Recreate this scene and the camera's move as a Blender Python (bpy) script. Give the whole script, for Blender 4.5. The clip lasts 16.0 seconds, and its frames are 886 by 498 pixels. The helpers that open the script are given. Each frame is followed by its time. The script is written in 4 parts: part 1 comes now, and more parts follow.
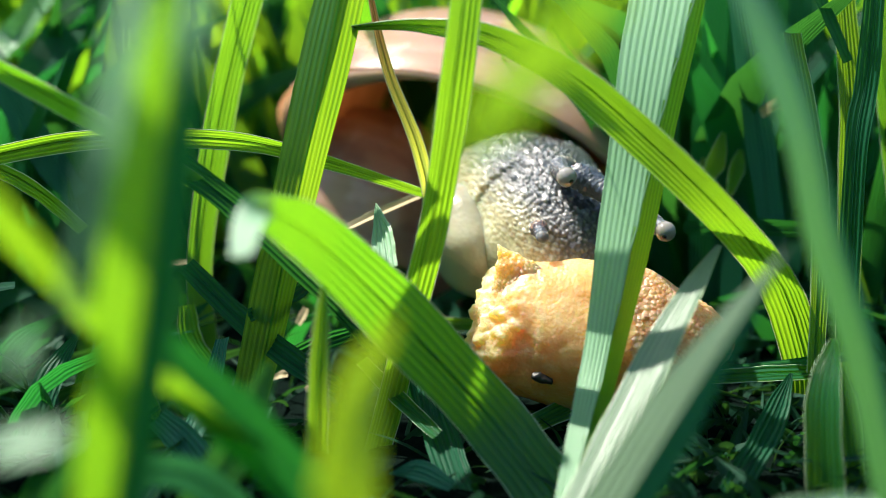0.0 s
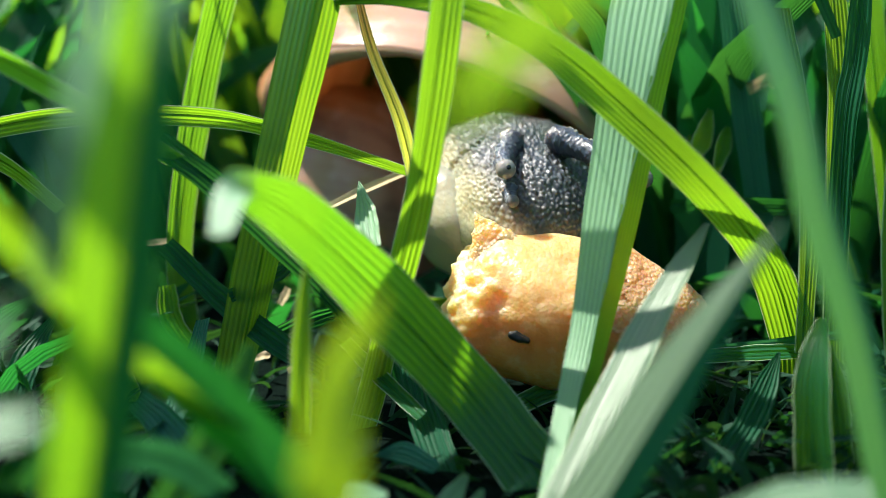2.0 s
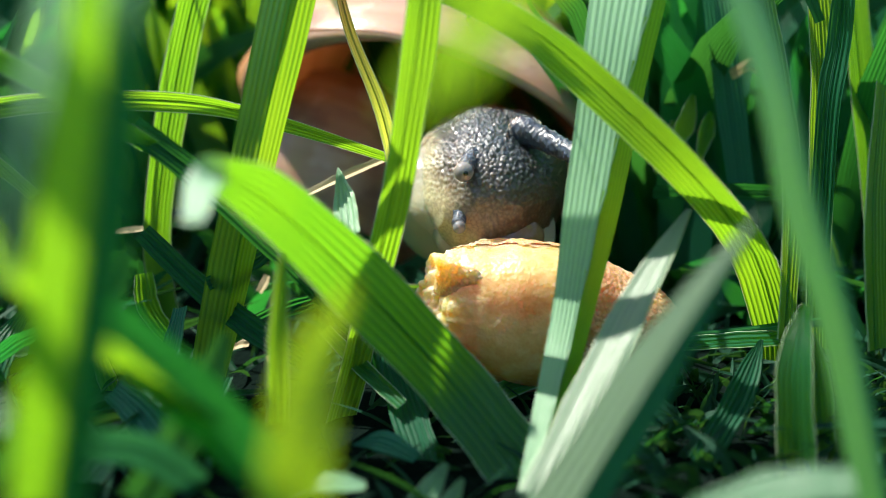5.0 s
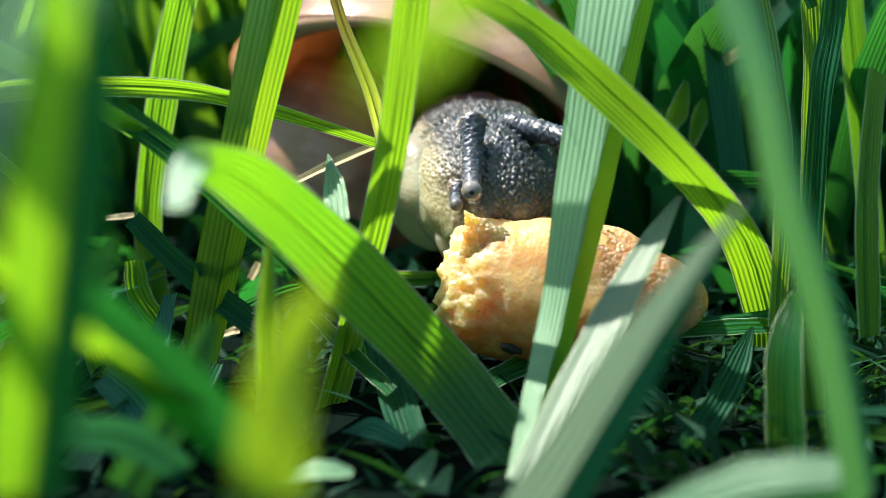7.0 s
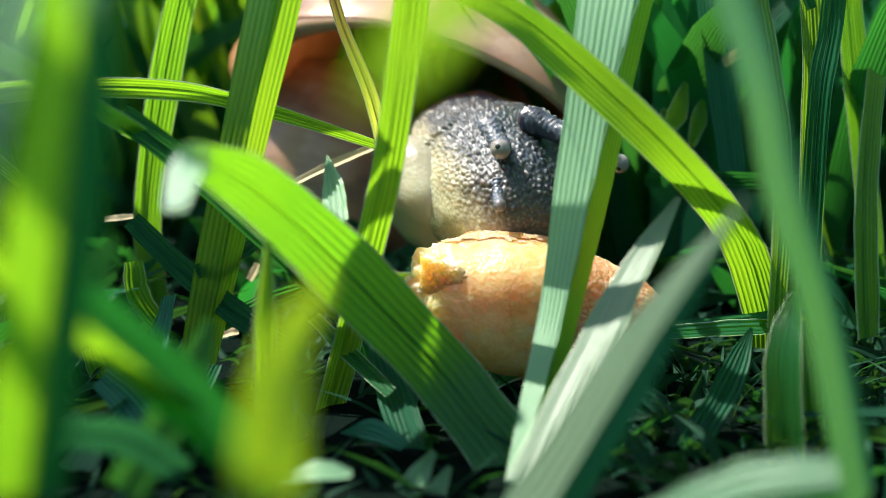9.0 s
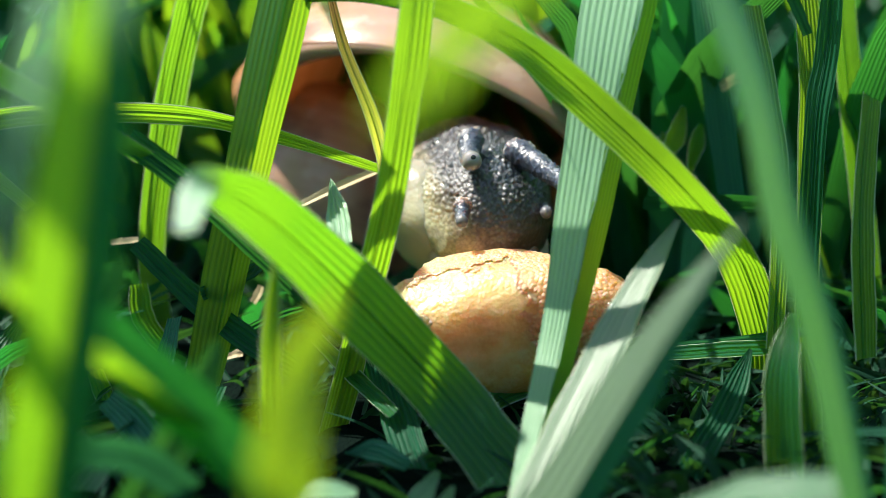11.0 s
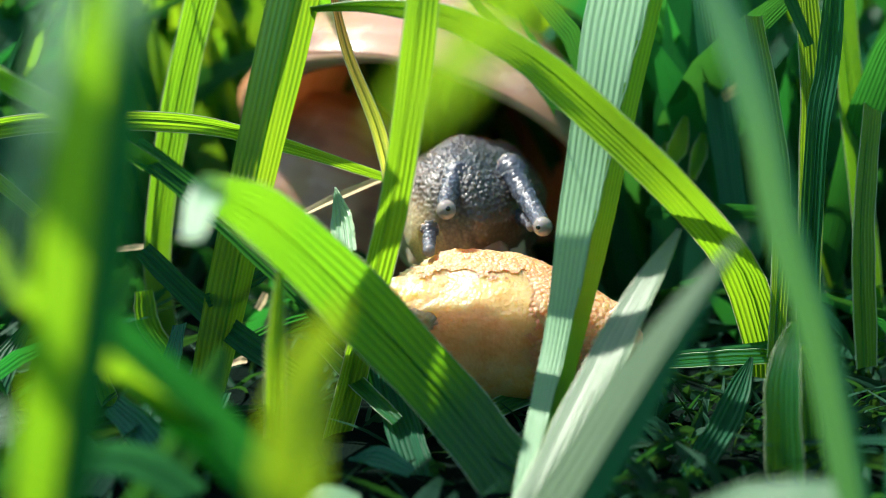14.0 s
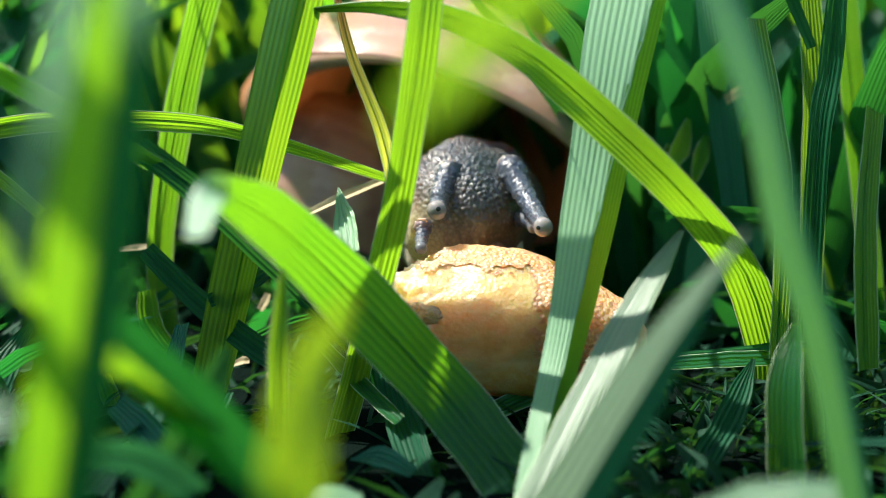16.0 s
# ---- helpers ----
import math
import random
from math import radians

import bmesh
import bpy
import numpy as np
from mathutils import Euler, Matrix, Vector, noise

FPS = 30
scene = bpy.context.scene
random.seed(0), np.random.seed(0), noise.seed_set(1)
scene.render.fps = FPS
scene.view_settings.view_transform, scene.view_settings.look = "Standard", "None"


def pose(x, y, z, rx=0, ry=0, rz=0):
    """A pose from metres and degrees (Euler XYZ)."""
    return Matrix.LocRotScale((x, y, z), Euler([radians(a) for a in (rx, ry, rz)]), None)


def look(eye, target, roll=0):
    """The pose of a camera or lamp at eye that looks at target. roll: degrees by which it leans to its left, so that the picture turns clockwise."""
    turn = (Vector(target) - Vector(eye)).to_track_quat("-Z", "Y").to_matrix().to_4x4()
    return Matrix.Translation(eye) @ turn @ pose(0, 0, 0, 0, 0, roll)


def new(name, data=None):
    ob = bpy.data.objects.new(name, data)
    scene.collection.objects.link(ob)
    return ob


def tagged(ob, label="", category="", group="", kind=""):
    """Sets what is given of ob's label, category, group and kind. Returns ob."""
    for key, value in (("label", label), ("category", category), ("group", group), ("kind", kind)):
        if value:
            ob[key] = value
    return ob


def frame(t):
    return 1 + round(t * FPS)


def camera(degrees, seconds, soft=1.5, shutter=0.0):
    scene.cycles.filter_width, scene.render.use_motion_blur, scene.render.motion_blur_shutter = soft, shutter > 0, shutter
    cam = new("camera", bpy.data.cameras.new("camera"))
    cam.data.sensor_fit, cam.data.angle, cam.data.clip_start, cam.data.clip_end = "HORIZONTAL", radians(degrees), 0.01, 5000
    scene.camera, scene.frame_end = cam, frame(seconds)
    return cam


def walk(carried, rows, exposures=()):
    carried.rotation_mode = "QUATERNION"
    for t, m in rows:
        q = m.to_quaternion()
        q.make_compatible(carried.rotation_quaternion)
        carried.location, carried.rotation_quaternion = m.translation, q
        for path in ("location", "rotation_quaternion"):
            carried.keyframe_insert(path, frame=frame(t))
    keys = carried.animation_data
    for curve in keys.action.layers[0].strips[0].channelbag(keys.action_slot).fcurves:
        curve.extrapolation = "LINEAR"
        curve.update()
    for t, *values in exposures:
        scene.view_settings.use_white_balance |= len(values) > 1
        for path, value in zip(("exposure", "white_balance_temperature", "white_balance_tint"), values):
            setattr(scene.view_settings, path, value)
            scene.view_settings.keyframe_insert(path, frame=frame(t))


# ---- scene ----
cam = camera(40, 16.0, soft=0.45)
cam.data.dof.use_dof = True
cam.data.dof.focus_distance = 0.1160
cam.data.dof.aperture_fstop = 17.5

walk(cam, [
    (0, pose(0.00000, 0.00000, 0.04200, 78.000, -0.000, -0.000)),
    (0.5, pose(-0.00006, 0.00060, 0.04202, 77.653, -0.005, -0.230)),
    (1, pose(0.00001, 0.00096, 0.04185, 77.415, -0.022, -0.399)),
    (1.5, pose(-0.00001, 0.00135, 0.04176, 77.290, -0.022, -0.606)),
    (2, pose(-0.00015, 0.00165, 0.04154, 77.057, -0.064, -0.827)),
    (2.5, pose(0.00033, 0.00186, 0.04153, 76.992, -0.052, -0.705)),
    (3, pose(0.00021, 0.00191, 0.04162, 76.819, -0.042, -0.831)),
    (3.5, pose(0.00021, 0.00212, 0.04128, 76.902, -0.097, -0.879)),
    (4, pose(0.00006, 0.00246, 0.04146, 76.701, -0.065, -1.359)),
    (6.5, pose(0.00125, 0.00299, 0.04100, 76.028, -0.110, -1.533)),
    (7, pose(0.00132, 0.00308, 0.04125, 75.795, -0.118, -1.476)),
    (7.5, pose(0.00113, 0.00286, 0.04102, 75.974, -0.122, -1.609)),
    (8, pose(0.00140, 0.00289, 0.04114, 75.962, -0.124, -1.502)),
    (8.5, pose(0.00140, 0.00304, 0.04126, 75.880, -0.081, -1.493)),
    (9, pose(0.00141, 0.00307, 0.04121, 75.868, -0.129, -1.472)),
    (11.5, pose(0.00077, 0.00152, 0.04135, 77.160, -0.107, -1.641)),
    (12, pose(0.00072, 0.00150, 0.04129, 77.104, -0.203, -1.562)),
    (12.5, pose(0.00074, 0.00132, 0.04121, 77.250, -0.296, -1.483)),
    (13, pose(0.00059, 0.00123, 0.04135, 77.258, -0.321, -1.582)),
    (13.5, pose(0.00076, 0.00098, 0.04125, 77.449, -0.343, -1.497)),
    (14, pose(0.00081, 0.00091, 0.04153, 77.397, -0.256, -1.445)),
    (14.5, pose(0.00046, 0.00074, 0.04128, 77.551, -0.385, -1.522)),
    (15, pose(0.00062, 0.00075, 0.04131, 77.560, -0.424, -1.420)),
    (15.5, pose(0.00046, 0.00060, 0.04134, 77.548, -0.433, -1.481)),
    (16, pose(0.00069, 0.00071, 0.04132, 77.556, -0.444, -1.345)),
], exposures=[(0, 1.16), (16.0, 1.16)])

# ---- sky and sun ----
SUN = Vector((-0.55, 0.25, 1.0)).normalized()
world = bpy.data.worlds.new("sky")
scene.world = world
world.use_nodes = True
sky = world.node_tree.nodes.new("ShaderNodeTexSky")
sky.sky_type, sky.sun_disc = "NISHITA", False
sky.sun_elevation = math.asin(SUN.z)
sky.sun_rotation = math.atan2(SUN.x, SUN.y)
background = world.node_tree.nodes["Background"]
background.inputs["Strength"].default_value = 0.12
world.node_tree.links.new(sky.outputs[0], background.inputs["Color"])
lamp = bpy.data.lights.new("sun", "SUN")
lamp.energy, lamp.angle, lamp.color = 5.0, radians(0.53), (1.0, 0.95, 0.84)
sun = new("sun", lamp)
sun.matrix_world = look(SUN, (0, 0, 0))


# ---- materials ----
class Nodes:
    """Short hand for one material's nodes."""

    def __init__(self, name):
        self.mat = bpy.data.materials.new(name)
        self.mat.use_nodes = True
        self.tree = self.mat.node_tree
        self.tree.nodes.clear()
        self.out = self.add("ShaderNodeOutputMaterial")

    def add(self, kind, values=None, **attributes):
        node = self.tree.nodes.new(kind)
        for key, value in attributes.items():
            setattr(node, key, value)
        for key, value in (values or {}).items():
            self.put(node.inputs[key], value)
        return node

    def put(self, socket, value):
        if isinstance(value, bpy.types.NodeSocket):
            self.tree.links.new(value, socket)
        else:
            socket.default_value = value

    def math(self, op, a, b=0.0, c=0.0):
        return self.add("ShaderNodeMath", {0: a, 1: b, 2: c}, operation=op).outputs[0]

    def ramp(self, fac, *stops):
        node = self.add("ShaderNodeValToRGB", {0: fac})
        marks = node.color_ramp.elements
        while len(marks) < len(stops):
            marks.new(0.5)
        for mark, (place, colour) in zip(marks, stops):
            mark.position = place
            mark.color = (*colour, 1) if len(colour) == 3 else (colour[0],) * 3 + (1,)
        return node.outputs[0]

    def mix(self, fac, a, b, blend="MIX"):
        node = self.add("ShaderNodeMix", {0: fac}, data_type="RGBA", blend_type=blend)
        self.put(node.inputs[6], (*a, 1) if isinstance(a, tuple) else a)
        self.put(node.inputs[7], (*b, 1) if isinstance(b, tuple) else b)
        return node.outputs[2]

    def noise(self, vector, scale, detail=3.0, rough=0.5):
        return self.add("ShaderNodeTexNoise", {"Vector": vector, "Scale": scale, "Detail": detail, "Roughness": rough}).outputs[0]

    def bump(self, height, strength, distance):
        return self.add("ShaderNodeBump", {"Height": height, "Strength": strength, "Distance": distance}).outputs[0]


RIB, RIB_PALE = 13.4, 11.5  # veins, radians for each millimetre across


def grass_material(name, face, glow, share=0.5, rough=0.38, gloss=0.5, dry=None, rib=7.5):
    """A leaf: waxy face colour, colour of the light that comes through, veins along it. UV is in millimetres."""
    n = Nodes(name)
    uv = n.add("ShaderNodeUVMap").outputs[0]
    split = n.add("ShaderNodeSeparateXYZ", {0: uv})
    across, along = split.outputs[0], split.outputs[1]
    drift = n.noise(n.add("ShaderNodeCombineXYZ", {0: n.math("MULTIPLY", across, 0.5), 1: n.math("MULTIPLY", along, 0.03)}).outputs[0], 1.0, 2)
    vein = n.math("SINE", n.math("MULTIPLY_ADD", drift, 0.8, n.math("MULTIPLY", across, rib)))
    vein = n.math("MULTIPLY_ADD", vein, 0.5, 0.5)
    uneven = n.noise(n.add("ShaderNodeCombineXYZ", {0: across, 1: n.math("MULTIPLY", along, 0.02)}).outputs[0], 2.3, 2)
    vein = n.math("MULTIPLY", vein, n.math("MULTIPLY_ADD", uneven, 1.7, 0.05))
    fine = n.math("MULTIPLY_ADD", n.math("SINE", n.math("MULTIPLY", across, 44.0)), 0.5, 0.5)
    streak = n.noise(n.add("ShaderNodeCombineXYZ", {0: n.math("MULTIPLY", across, 3.0), 1: n.math("MULTIPLY", along, 0.12)}).outputs[0], 1.6, 4)
    cells = n.noise(n.add("ShaderNodeCombineXYZ", {0: n.math("MULTIPLY", across, 9.0), 1: n.math("MULTIPLY", along, 3.0)}).outputs[0], 1.5, 2)
    where = n.add("ShaderNodeTexCoord").outputs["Object"]
    patch = n.noise(where, 90.0, 3)
    chance = n.add("ShaderNodeNewGeometry").outputs["Random Per Island"]
    one = n.add("ShaderNodeObjectInfo").outputs["Random"]
    vary = n.math("FRACT", n.math("ADD", chance, one))
    dark = (glow[0] * 0.36, glow[1] * 0.58, glow[2])
    through_colour = n.mix(n.math("MULTIPLY", n.ramp(vein, (0.15, (0,)), (0.90, (1,))), 0.72), glow, dark)
    through_colour = n.mix(n.math("MULTIPLY", fine, 0.22), through_colour, dark)
    through_colour = n.mix(n.math("MULTIPLY", streak, 0.5), through_colour, tuple(c * 0.7 for c in glow))
    through_colour = n.mix(n.math("MULTIPLY", n.ramp(patch, (0.45, (0,)), (0.75, (1,))), 0.35), through_colour, (glow[0] * 1.25, glow[1] * 1.02, glow[2]))
    skin = n.mix(n.math("MULTIPLY", n.ramp(vein, (0.35, (0,)), (0.95, (1,))), 0.6), face, tuple(c * 0.45 for c in face))
    skin = n.mix(n.math("MULTIPLY", cells, 0.5), skin, tuple(min(1, c * 1.5) for c in face))
    hue = n.add("ShaderNodeHueSaturation", {"Hue": n.math("MULTIPLY_ADD", vary, 0.035, 0.482), "Saturation": 1.0,
                                             "Value": n.math("MULTIPLY_ADD", vary, 0.35, 0.82), "Color": through_colour}).outputs[0]
    if dry:
        end = n.ramp(n.math("MULTIPLY_ADD", streak, 0.12, n.math("DIVIDE", along, dry)), (0.55, (0,)), (0.80, (1,)))
        hue = n.mix(end, hue, (0.50, 0.24, 0.07))
        skin = n.mix(end, skin, (0.36, 0.17, 0.07))
    relief = n.math("ADD", n.math("MULTIPLY", vein, 1.0), n.math("ADD", n.math("MULTIPLY", fine, 0.16), n.math("MULTIPLY", cells, 0.35)))
    normal = n.bump(relief, 0.75, 0.00012)
    body = n.add("ShaderNodeBsdfPrincipled", {"Base Color": skin, "Roughness": n.math("MULTIPLY_ADD", cells, 0.25, rough - 0.1),
                                              "Specular IOR Level": gloss, "Normal": normal})
    lucent = n.add("ShaderNodeBsdfTranslucent", {"Color": hue, "Normal": normal})
    both = n.add("ShaderNodeMixShader", {0: share, 1: body.outputs[0], 2: lucent.outputs[0]})
    n.put(n.out.inputs[0], both.outputs[0])
    return n.mat


GREEN = grass_material("grass_green", (0.014, 0.150, 0.060), (0.345, 0.69, 0.014), 0.62, rib=RIB)
MEADOW = grass_material("grass_meadow", (0.014, 0.135, 0.050), (0.325, 0.68, 0.012), 0.54, rib=9.0)
# darker copy of the grass, the shade is put into its colour
DEEP_SHADE = grass_material("grass_deep_shade", (0.008, 0.095, 0.045), (0.05, 0.32, 0.03), 0.42, 0.42, 0.22, rib=RIB)
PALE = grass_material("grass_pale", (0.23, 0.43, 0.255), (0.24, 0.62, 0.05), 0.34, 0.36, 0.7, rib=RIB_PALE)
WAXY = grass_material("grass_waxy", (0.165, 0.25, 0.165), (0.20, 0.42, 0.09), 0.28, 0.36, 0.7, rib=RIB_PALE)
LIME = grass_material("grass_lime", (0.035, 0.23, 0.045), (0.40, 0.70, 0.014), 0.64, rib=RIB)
# blue-green copy of the grass, tinted as if in shade
TEAL_SHADE = grass_material("grass_teal_shade", (0.025, 0.16, 0.105), (0.06, 0.30, 0.08), 0.33, 0.40, 0.3, rib=RIB)
# darkest grass copy: shade near the ground baked into the colour
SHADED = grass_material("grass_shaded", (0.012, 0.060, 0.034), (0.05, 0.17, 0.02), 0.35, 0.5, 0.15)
DRYING = grass_material("grass_drying", (0.38, 0.42, 0.05), (0.92, 0.86, 0.10), 0.60, dry=54.0)
STRAW = grass_material("straw", (0.52, 0.42, 0.24), (0.55, 0.42, 0.20), 0.3, 0.55)


def soil_material():
    n = Nodes("soil")
    where = n.add("ShaderNodeTexCoord").outputs["Object"]
    clod, grit = n.noise(where, 60, 6, 0.65), n.noise(where, 900, 4, 0.7)
    # near soil is blackened: the shade between the blades sits in its colour
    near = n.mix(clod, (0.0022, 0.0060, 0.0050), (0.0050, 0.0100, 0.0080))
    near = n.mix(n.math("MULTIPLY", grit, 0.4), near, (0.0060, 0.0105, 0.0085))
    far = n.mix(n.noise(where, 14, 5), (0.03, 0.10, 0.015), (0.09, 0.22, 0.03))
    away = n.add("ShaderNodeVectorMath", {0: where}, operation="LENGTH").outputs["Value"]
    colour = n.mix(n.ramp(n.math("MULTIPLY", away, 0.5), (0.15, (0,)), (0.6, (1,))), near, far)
    body = n.add("ShaderNodeBsdfPrincipled", {"Base Color": colour, "Roughness": 0.9, "Specular IOR Level": 0.0,
                                              "Normal": n.bump(n.math("ADD", clod, n.math("MULTIPLY", grit, 0.2)), 0.9, 0.003)})
    n.put(n.out.inputs[0], body.outputs[0])
    return n.mat


def shell_material():
    n = Nodes("shell")
    uv = n.add("ShaderNodeUVMap").outputs[0]
    split = n.add("ShaderNodeSeparateXYZ", {0: uv})
    turn, round_ = split.outputs[0], split.outputs[1]
    where = n.add("ShaderNodeTexCoord").outputs["Object"]
    blotch = n.noise(where, 110, 5, 0.6)
    growth = n.noise(n.add("ShaderNodeCombineXYZ", {0: n.math("MULTIPLY", turn, 60.0), 1: n.math("MULTIPLY", round_, 2.0)}).outputs[0], 1.0, 5, 0.65)
    band = n.noise(n.add("ShaderNodeCombineXYZ", {0: n.math("MULTIPLY", turn, 0.6), 1: n.math("MULTIPLY", round_, 9.0)}).outputs[0], 1.0, 2)
    colour = n.mix(n.ramp(growth, (0.3, (0,)), (0.7, (1,))), (0.43, 0.25, 0.165), (0.56, 0.36, 0.255))
    colour = n.mix(n.math("MULTIPLY", n.ramp(band, (0.5, (0,)), (0.64, (1,))), 0.45), colour, (0.38, 0.23, 0.20))
    streaks = n.noise(n.add("ShaderNodeCombineXYZ", {0: n.math("MULTIPLY", turn, 14.0), 1: n.math("MULTIPLY", round_, 5.0)}).outputs[0], 1.3, 5, 0.65)
    colour = n.mix(n.math("MULTIPLY", n.ramp(streaks, (0.52, (0,)), (0.62, (1,))), 0.7), colour, (0.22, 0.12, 0.12))
    colour = n.mix(n.math("MULTIPLY", n.ramp(blotch, (0.52, (0,)), (0.70, (1,))), 0.55), colour, (0.70, 0.53, 0.39))
    body = n.add("ShaderNodeBsdfPrincipled", {"Base Color": colour, "Roughness": n.math("MULTIPLY_ADD", blotch, 0.3, 0.10),
                                              "Specular IOR Level": 0.7, "Subsurface Weight": 0.25, "Subsurface Radius": (0.004, 0.002, 0.001),
                                              "Subsurface Scale": 0.5, "Coat Weight": 0.4, "Coat Roughness": 0.08,
                                              "Normal": n.bump(n.math("ADD", growth, n.math("MULTIPLY", blotch, 0.8)), 0.6, 0.0006)})
    lucent = n.add("ShaderNodeBsdfTranslucent", {"Color": (0.85, 0.45, 0.22, 1)})
    n.put(n.out.inputs[0], n.add("ShaderNodeMixShader", {0: 0.25, 1: body.outputs[0], 2: lucent.outputs[0]}).outputs[0])
    return n.mat


def skin_bump(n, where, strength):
    bumps = n.add("ShaderNodeTexVoronoi", {"Vector": where, "Scale": 1900.0, "Randomness": 0.9}).outputs["Distance"]
    fine = n.noise(where, 4200, 3)
    return n.bump(n.math("SUBTRACT", n.math("MULTIPLY", fine, 0.3), bumps), strength, 0.00018), fine


def wet_skin(n, colour, normal, fine, rough=0.3, coat=0.25, coat_rough=0.12):
    body = n.add("ShaderNodeBsdfPrincipled", {"Base Color": colour, "Roughness": n.math("MULTIPLY_ADD", fine, 0.2, rough), "IOR": 1.38,
                                              "Specular IOR Level": 0.5, "Subsurface Weight": 0.75, "Subsurface Radius": (0.0042, 0.0027, 0.0018),
                                              "Subsurface Scale": 1.0, "Coat Weight": coat, "Coat Roughness": coat_rough, "Normal": normal})
    n.put(n.out.inputs[0], body.outputs[0])
    return n.mat


def flesh_material(name, low, middle, high, from_z, to_z):
    """Wet skin: pigment goes from the pale sole to the grey back over the heights from_z to_z in the part's own space."""
    n = Nodes(name)
    where = n.add("ShaderNodeTexCoord").outputs["Object"]
    place = n.add("ShaderNodeSeparateXYZ", {0: where})
    blot = n.noise(where, 260, 4, 0.6)
    level = n.math("MULTIPLY_ADD", blot, 0.004, n.math("SUBTRACT", place.outputs[2], 0.002))
    level = n.math("DIVIDE", n.math("SUBTRACT", level, from_z), to_z - from_z)
    colour = n.ramp(level, (0.0, low), (0.45, middle), (1.0, high))
    normal, fine = skin_bump(n, where, 0.3)
    return wet_skin(n, colour, normal, fine)


def head_material():
    """Pebbly slate back, grey-violet face, brownish muzzle darkened as if shaded, and a cream flank; each wart darker
    in its groove.
    """
    n = Nodes("snail_skin")
    where = n.add("ShaderNodeTexCoord").outputs["Object"]
    place = n.add("ShaderNodeSeparateXYZ", {0: where})
    x, y, z = (n.math("MULTIPLY", place.outputs[k], 1000.0) for k in range(3))
    blot = n.math("SUBTRACT", n.noise(where, 300, 4, 0.6), 0.5)
    # x makes the right side darker, as if turned from the sun
    height = n.math("MULTIPLY_ADD", x, 0.30, n.math("MULTIPLY_ADD", blot, 5.0, n.math("MULTIPLY_ADD", y, 0.10, z)))
    face = n.mix(n.ramp(n.math("MULTIPLY_ADD", height, 0.1, 0.5), (0.05, (0,)), (0.55, (1,))), (0.34, 0.24, 0.16), (0.09, 0.074, 0.066))
    back = n.ramp(n.math("MULTIPLY_ADD", height, 0.1, 0.5), (0.58, (0,)), (1.0, (1,)))
    colour = n.mix(back, face, (0.032, 0.041, 0.050))
    flank = n.math("MULTIPLY_ADD", x, -1.0, n.math("MULTIPLY_ADD", z, -0.55, n.math("MULTIPLY", blot, 5.0)))
    colour = n.mix(n.math("MULTIPLY", n.ramp(n.math("MULTIPLY_ADD", flank, 0.08, 0.0), (0.14, (0,)), (0.52, (1,))), 0.95), colour, (0.58, 0.53, 0.33))
    # brown muzzle, darkened further for the shade on the head's right
    muzzle = n.math("MULTIPLY_ADD", x, 1.0, n.math("MULTIPLY_ADD", z, -0.8, n.math("MULTIPLY", blot, 6.0)))
    colour = n.mix(n.math("MULTIPLY", n.ramp(n.math("MULTIPLY", muzzle, 0.1), (0.10, (0,)), (0.50, (1,))), 0.9), colour, (0.10, 0.052, 0.028))
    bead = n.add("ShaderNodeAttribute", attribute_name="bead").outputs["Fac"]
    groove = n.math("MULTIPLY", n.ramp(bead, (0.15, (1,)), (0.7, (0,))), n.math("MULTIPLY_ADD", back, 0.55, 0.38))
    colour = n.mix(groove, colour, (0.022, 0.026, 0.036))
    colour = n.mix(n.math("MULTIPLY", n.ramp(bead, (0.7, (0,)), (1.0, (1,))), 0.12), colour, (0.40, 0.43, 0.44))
    normal, fine = skin_bump(n, where, 0.2)
    return wet_skin(n, colour, normal, fine, 0.34, 0.7, 0.05)


